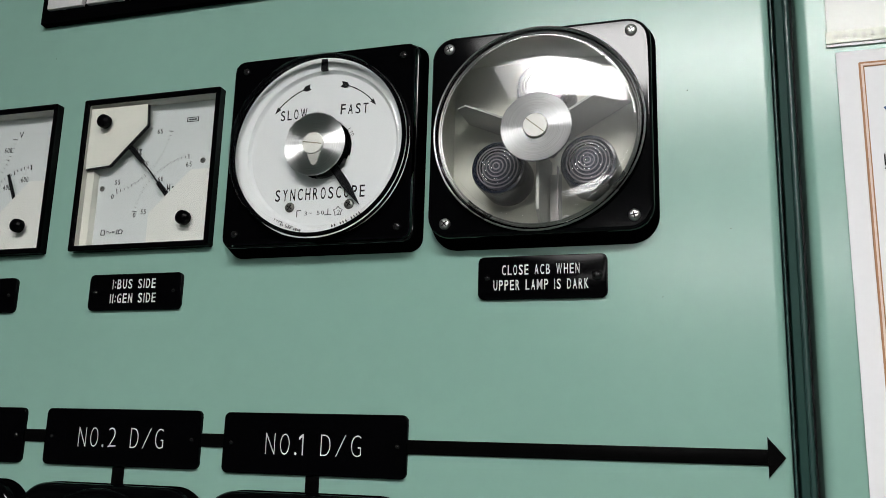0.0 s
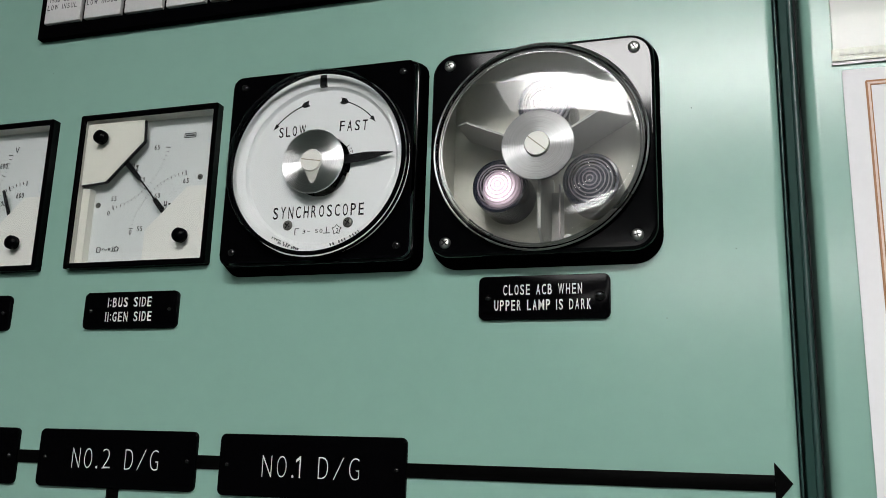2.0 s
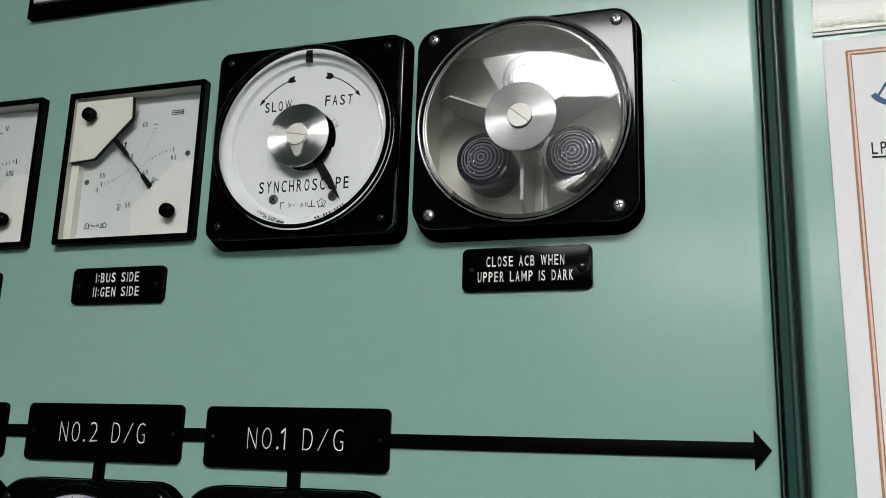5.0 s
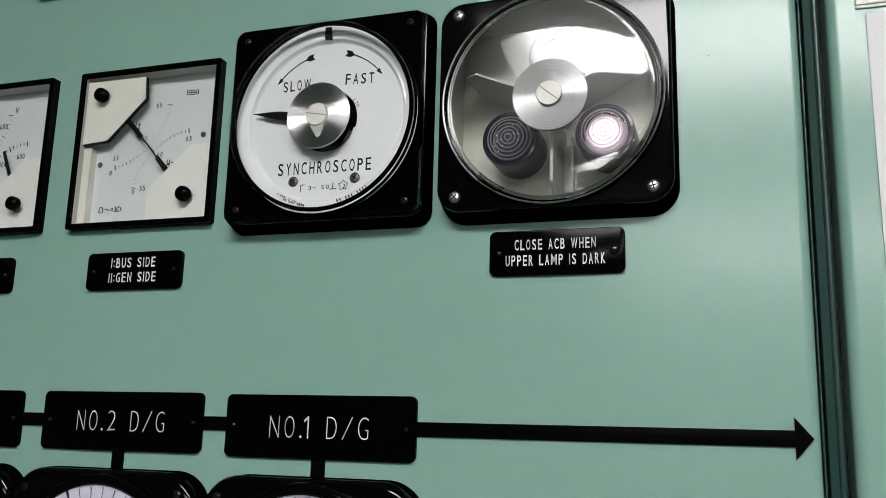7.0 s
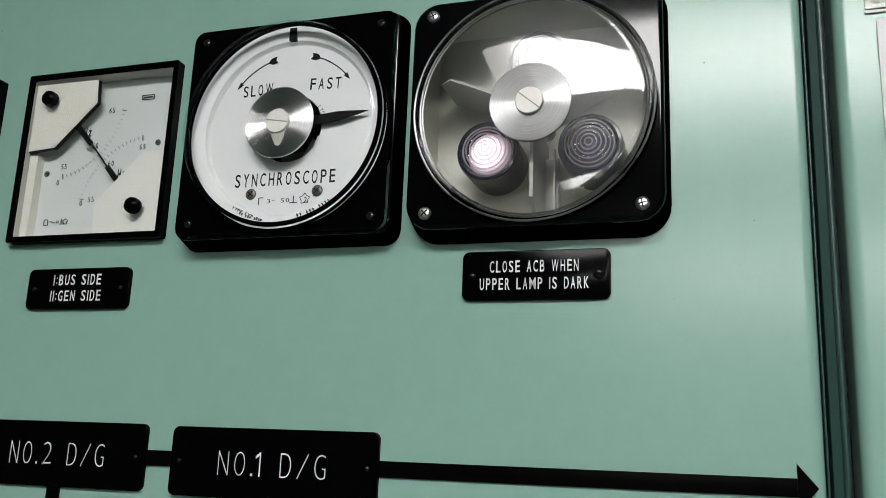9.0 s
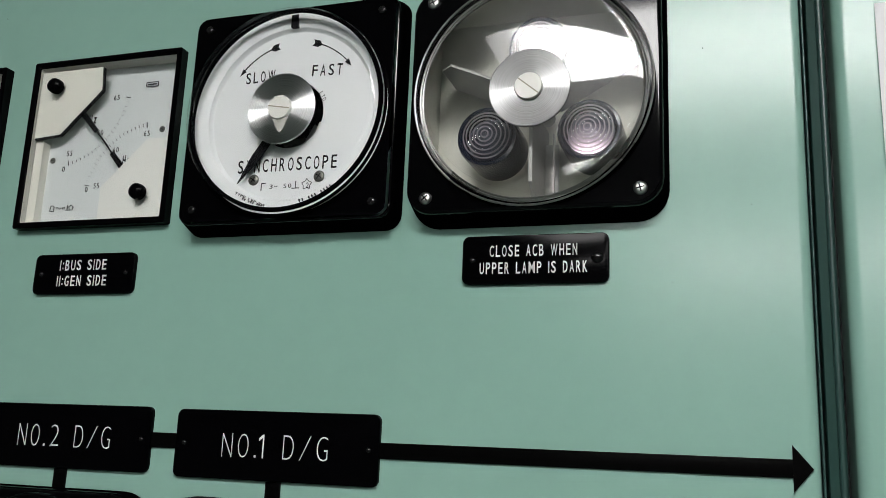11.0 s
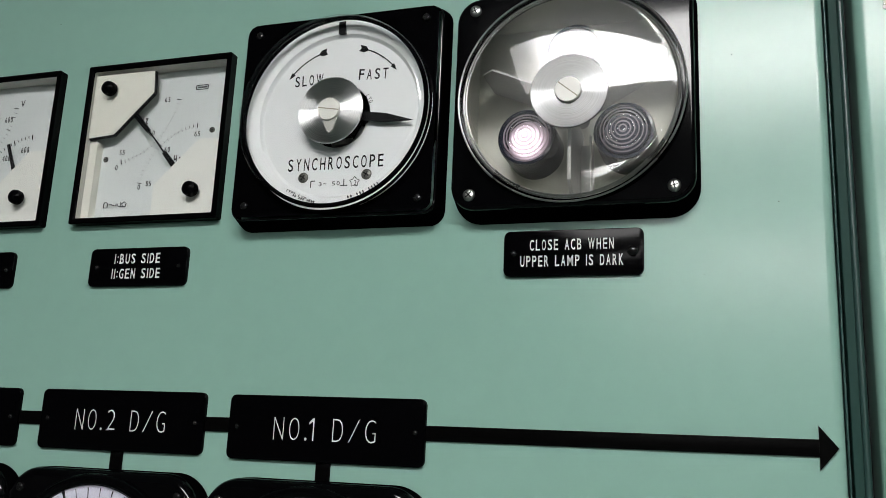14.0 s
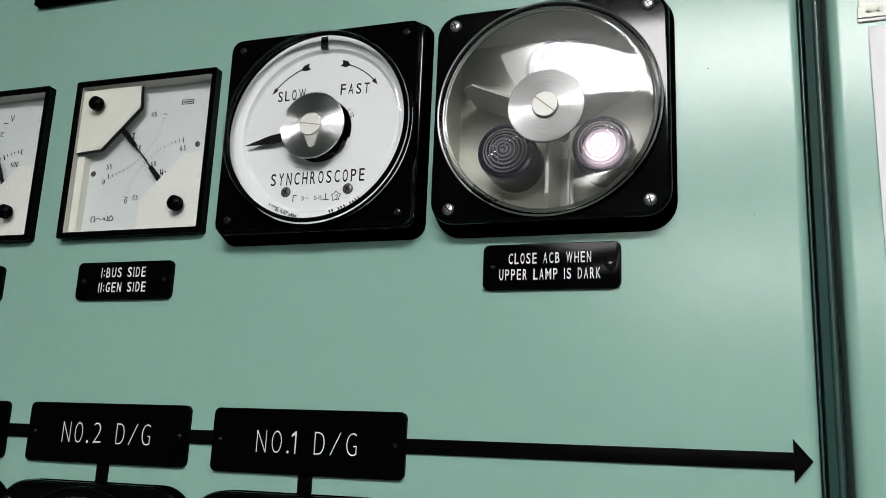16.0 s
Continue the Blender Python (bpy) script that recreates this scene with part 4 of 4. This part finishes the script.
# ---- papers on the next panel ----
def notice():
    x0, z1, w, h = 0.0640, 1.7030, 0.2100, 0.2970
    t = thing("paper_notice", (x0, YB, z1), "white paper notice with an orange-brown border", "notice")
    bm = bmesh.new()
    nx, nz = 14, 20
    g = [[bm.verts.new((w * i / nx + 0.0015 * j / nz, -0.0012 - 0.0006 * math.sin(i * 0.9) * math.sin(j * 0.7), -h * j / nz)) for i in range(nx + 1)] for j in range(nz + 1)]
    for j in range(nz):
        for i in range(nx):
            bm.faces.new((g[j][i], g[j][i + 1], g[j + 1][i + 1], g[j + 1][i]))
    ext = bmesh.ops.extrude_face_region(bm, geom=bm.faces[:])
    for v in ext["geom"]:
        if isinstance(v, bmesh.types.BMVert):
            v.co.y -= 0.00025
    part("sheet", bm, PAPER, t)
    y0, y1 = -0.0012, -0.0021
    for inset, wd, ink in ((0.0110, 0.0010, ORANGE), (0.0120, 0.0010, PEACH), (0.0129, 0.0005, ORANGE)):
        c = [(inset, -0.0075 - inset + 0.0112), (w - inset, -0.0075 - inset + 0.0112), (w - inset, -h + inset), (inset + 0.0015, -h + inset)]
        for i in range(4):
            part("border_line", stroke(bmesh.new(), c[i], c[(i + 1) % 4], wd, wd, y0, y1 - 0.00004 * i), ink, t, "orange-brown printed border")
    # blue emblem: shank, ring, slanted limbs, curved arc
    bm = bmesh.new()
    ax, az = 0.0312, -0.0300
    stroke(bm, (ax, az + 0.008), (ax, az - 0.0075), 0.0020, 0.0026, y0, y1)
    stroke(bm, (ax - 0.0010, az + 0.007), (ax - 0.0078, az - 0.0040), 0.0012, 0.0012, y0, y1 - 0.00005)
    stroke(bm, (ax + 0.0010, az + 0.007), (ax + 0.0078, az - 0.0040), 0.0012, 0.0012, y0, y1 - 0.00005)
    arc_band(bm, ax, az + 0.0095, 0.0003, 0.0022, 0, 359, y0, y1 - 0.0001, 20)
    arc_band(bm, ax, az + 0.0035, 0.0095, 0.0122, 120, 240, y0, y1 - 0.00015, 20)
    part("emblem", bm, BLUE, t, "blue printed emblem")
    words("LPG/", t, INK, 0.0265, -0.0605, -0.0019, 0.0150, 0.0062, name="heading", depth=0.0004)
    part("underline", stroke(bmesh.new(), (0.0190, -0.0650), (0.0700, -0.0650), 0.0006, 0.0006, y0, y1), INK, t)
    part("heading_bar", stroke(bmesh.new(), (0.0360, -0.0605), (0.0700, -0.0605), 0.0048, 0.0048, y0, y1), INK, t)


def sleeve():
    x0, z0, w, h = 0.0596, 1.7065, 0.2200, 0.305
    t = thing("plastic_sleeve", (x0, YB, z0), "clear plastic sleeve holding a white sheet", "sleeve")
    part("sheet", block(0.0010, w - 0.004, -0.0016, -0.0008, 0.0085, h - 0.004), PAPER, t, "white sheet")
    ob = part("film", block(0.0, w, -0.0030, -0.0026, 0.0015, h), SLEEVE, t, "clear film")
    ob.visible_shadow = False
    part("hem", block(0.0002, w - 0.0002, -0.0020, -0.0006, 0.0017, 0.0084), HEM, t, "yellowed plastic hem")
    part("welded_edge", block(0.0, w, -0.0012, -0.0004, 0.0, 0.0016), PAPER, t)
    for k in range(22):
        x = 0.0040 + k * 0.0045
        part("edge_perforation", block(x, x + 0.0021, -0.0032, -0.0029, 0.0042, 0.0058), HOLEGREY, t)


notice()
sleeve()


# ---- motion ----
TURNS = [(0, 144), (0.5, 133), (1, 117), (1.5, 95), (2, 85), (2.5, 90), (3, 101), (3.5, 117), (4, 128), (4.5, 138), (5, 147), (5.5, 163), (6, 191), (6.3, 213), (6.5, 235),
         (7, 278), (7.5, 313), (8, 349), (8.5, 405), (9, 444), (9.2, 455), (9.5, 471), (10, 502), (10.5, 536), (11, 575), (11.3, 599), (11.5, 613), (12, 638), (12.5, 685), (13, 724),
         (13.5, 773), (14, 819), (14.5, 866), (15, 901), (15.5, 934), (16, 981)]


def motions():
    walk(POINTER, [(t, pose(*POINTER.location, 0, a, 0)) for t, a in TURNS])
    ts, an = zip(*TURNS)
    for ob, place in BULBS:
        rows = []
        # each lamp is brightest a third of a turn from the next; turning its glowing side away imitates dimming
        peak = {0: 177, 237.5: 57, 122.5: 290}[place]
        for k in range(65):
            t = k * 0.25
            a = float(np.interp(t, ts, an))
            b = max(0.0, (math.cos(radians(a - peak)) - 0.04) / 0.96) ** 0.58
            rows.append((t, pose(0, 0.0098, 0, 178 * (1 - b) ** 1.35, 0, 0)))
        walk(ob, rows)


motions()
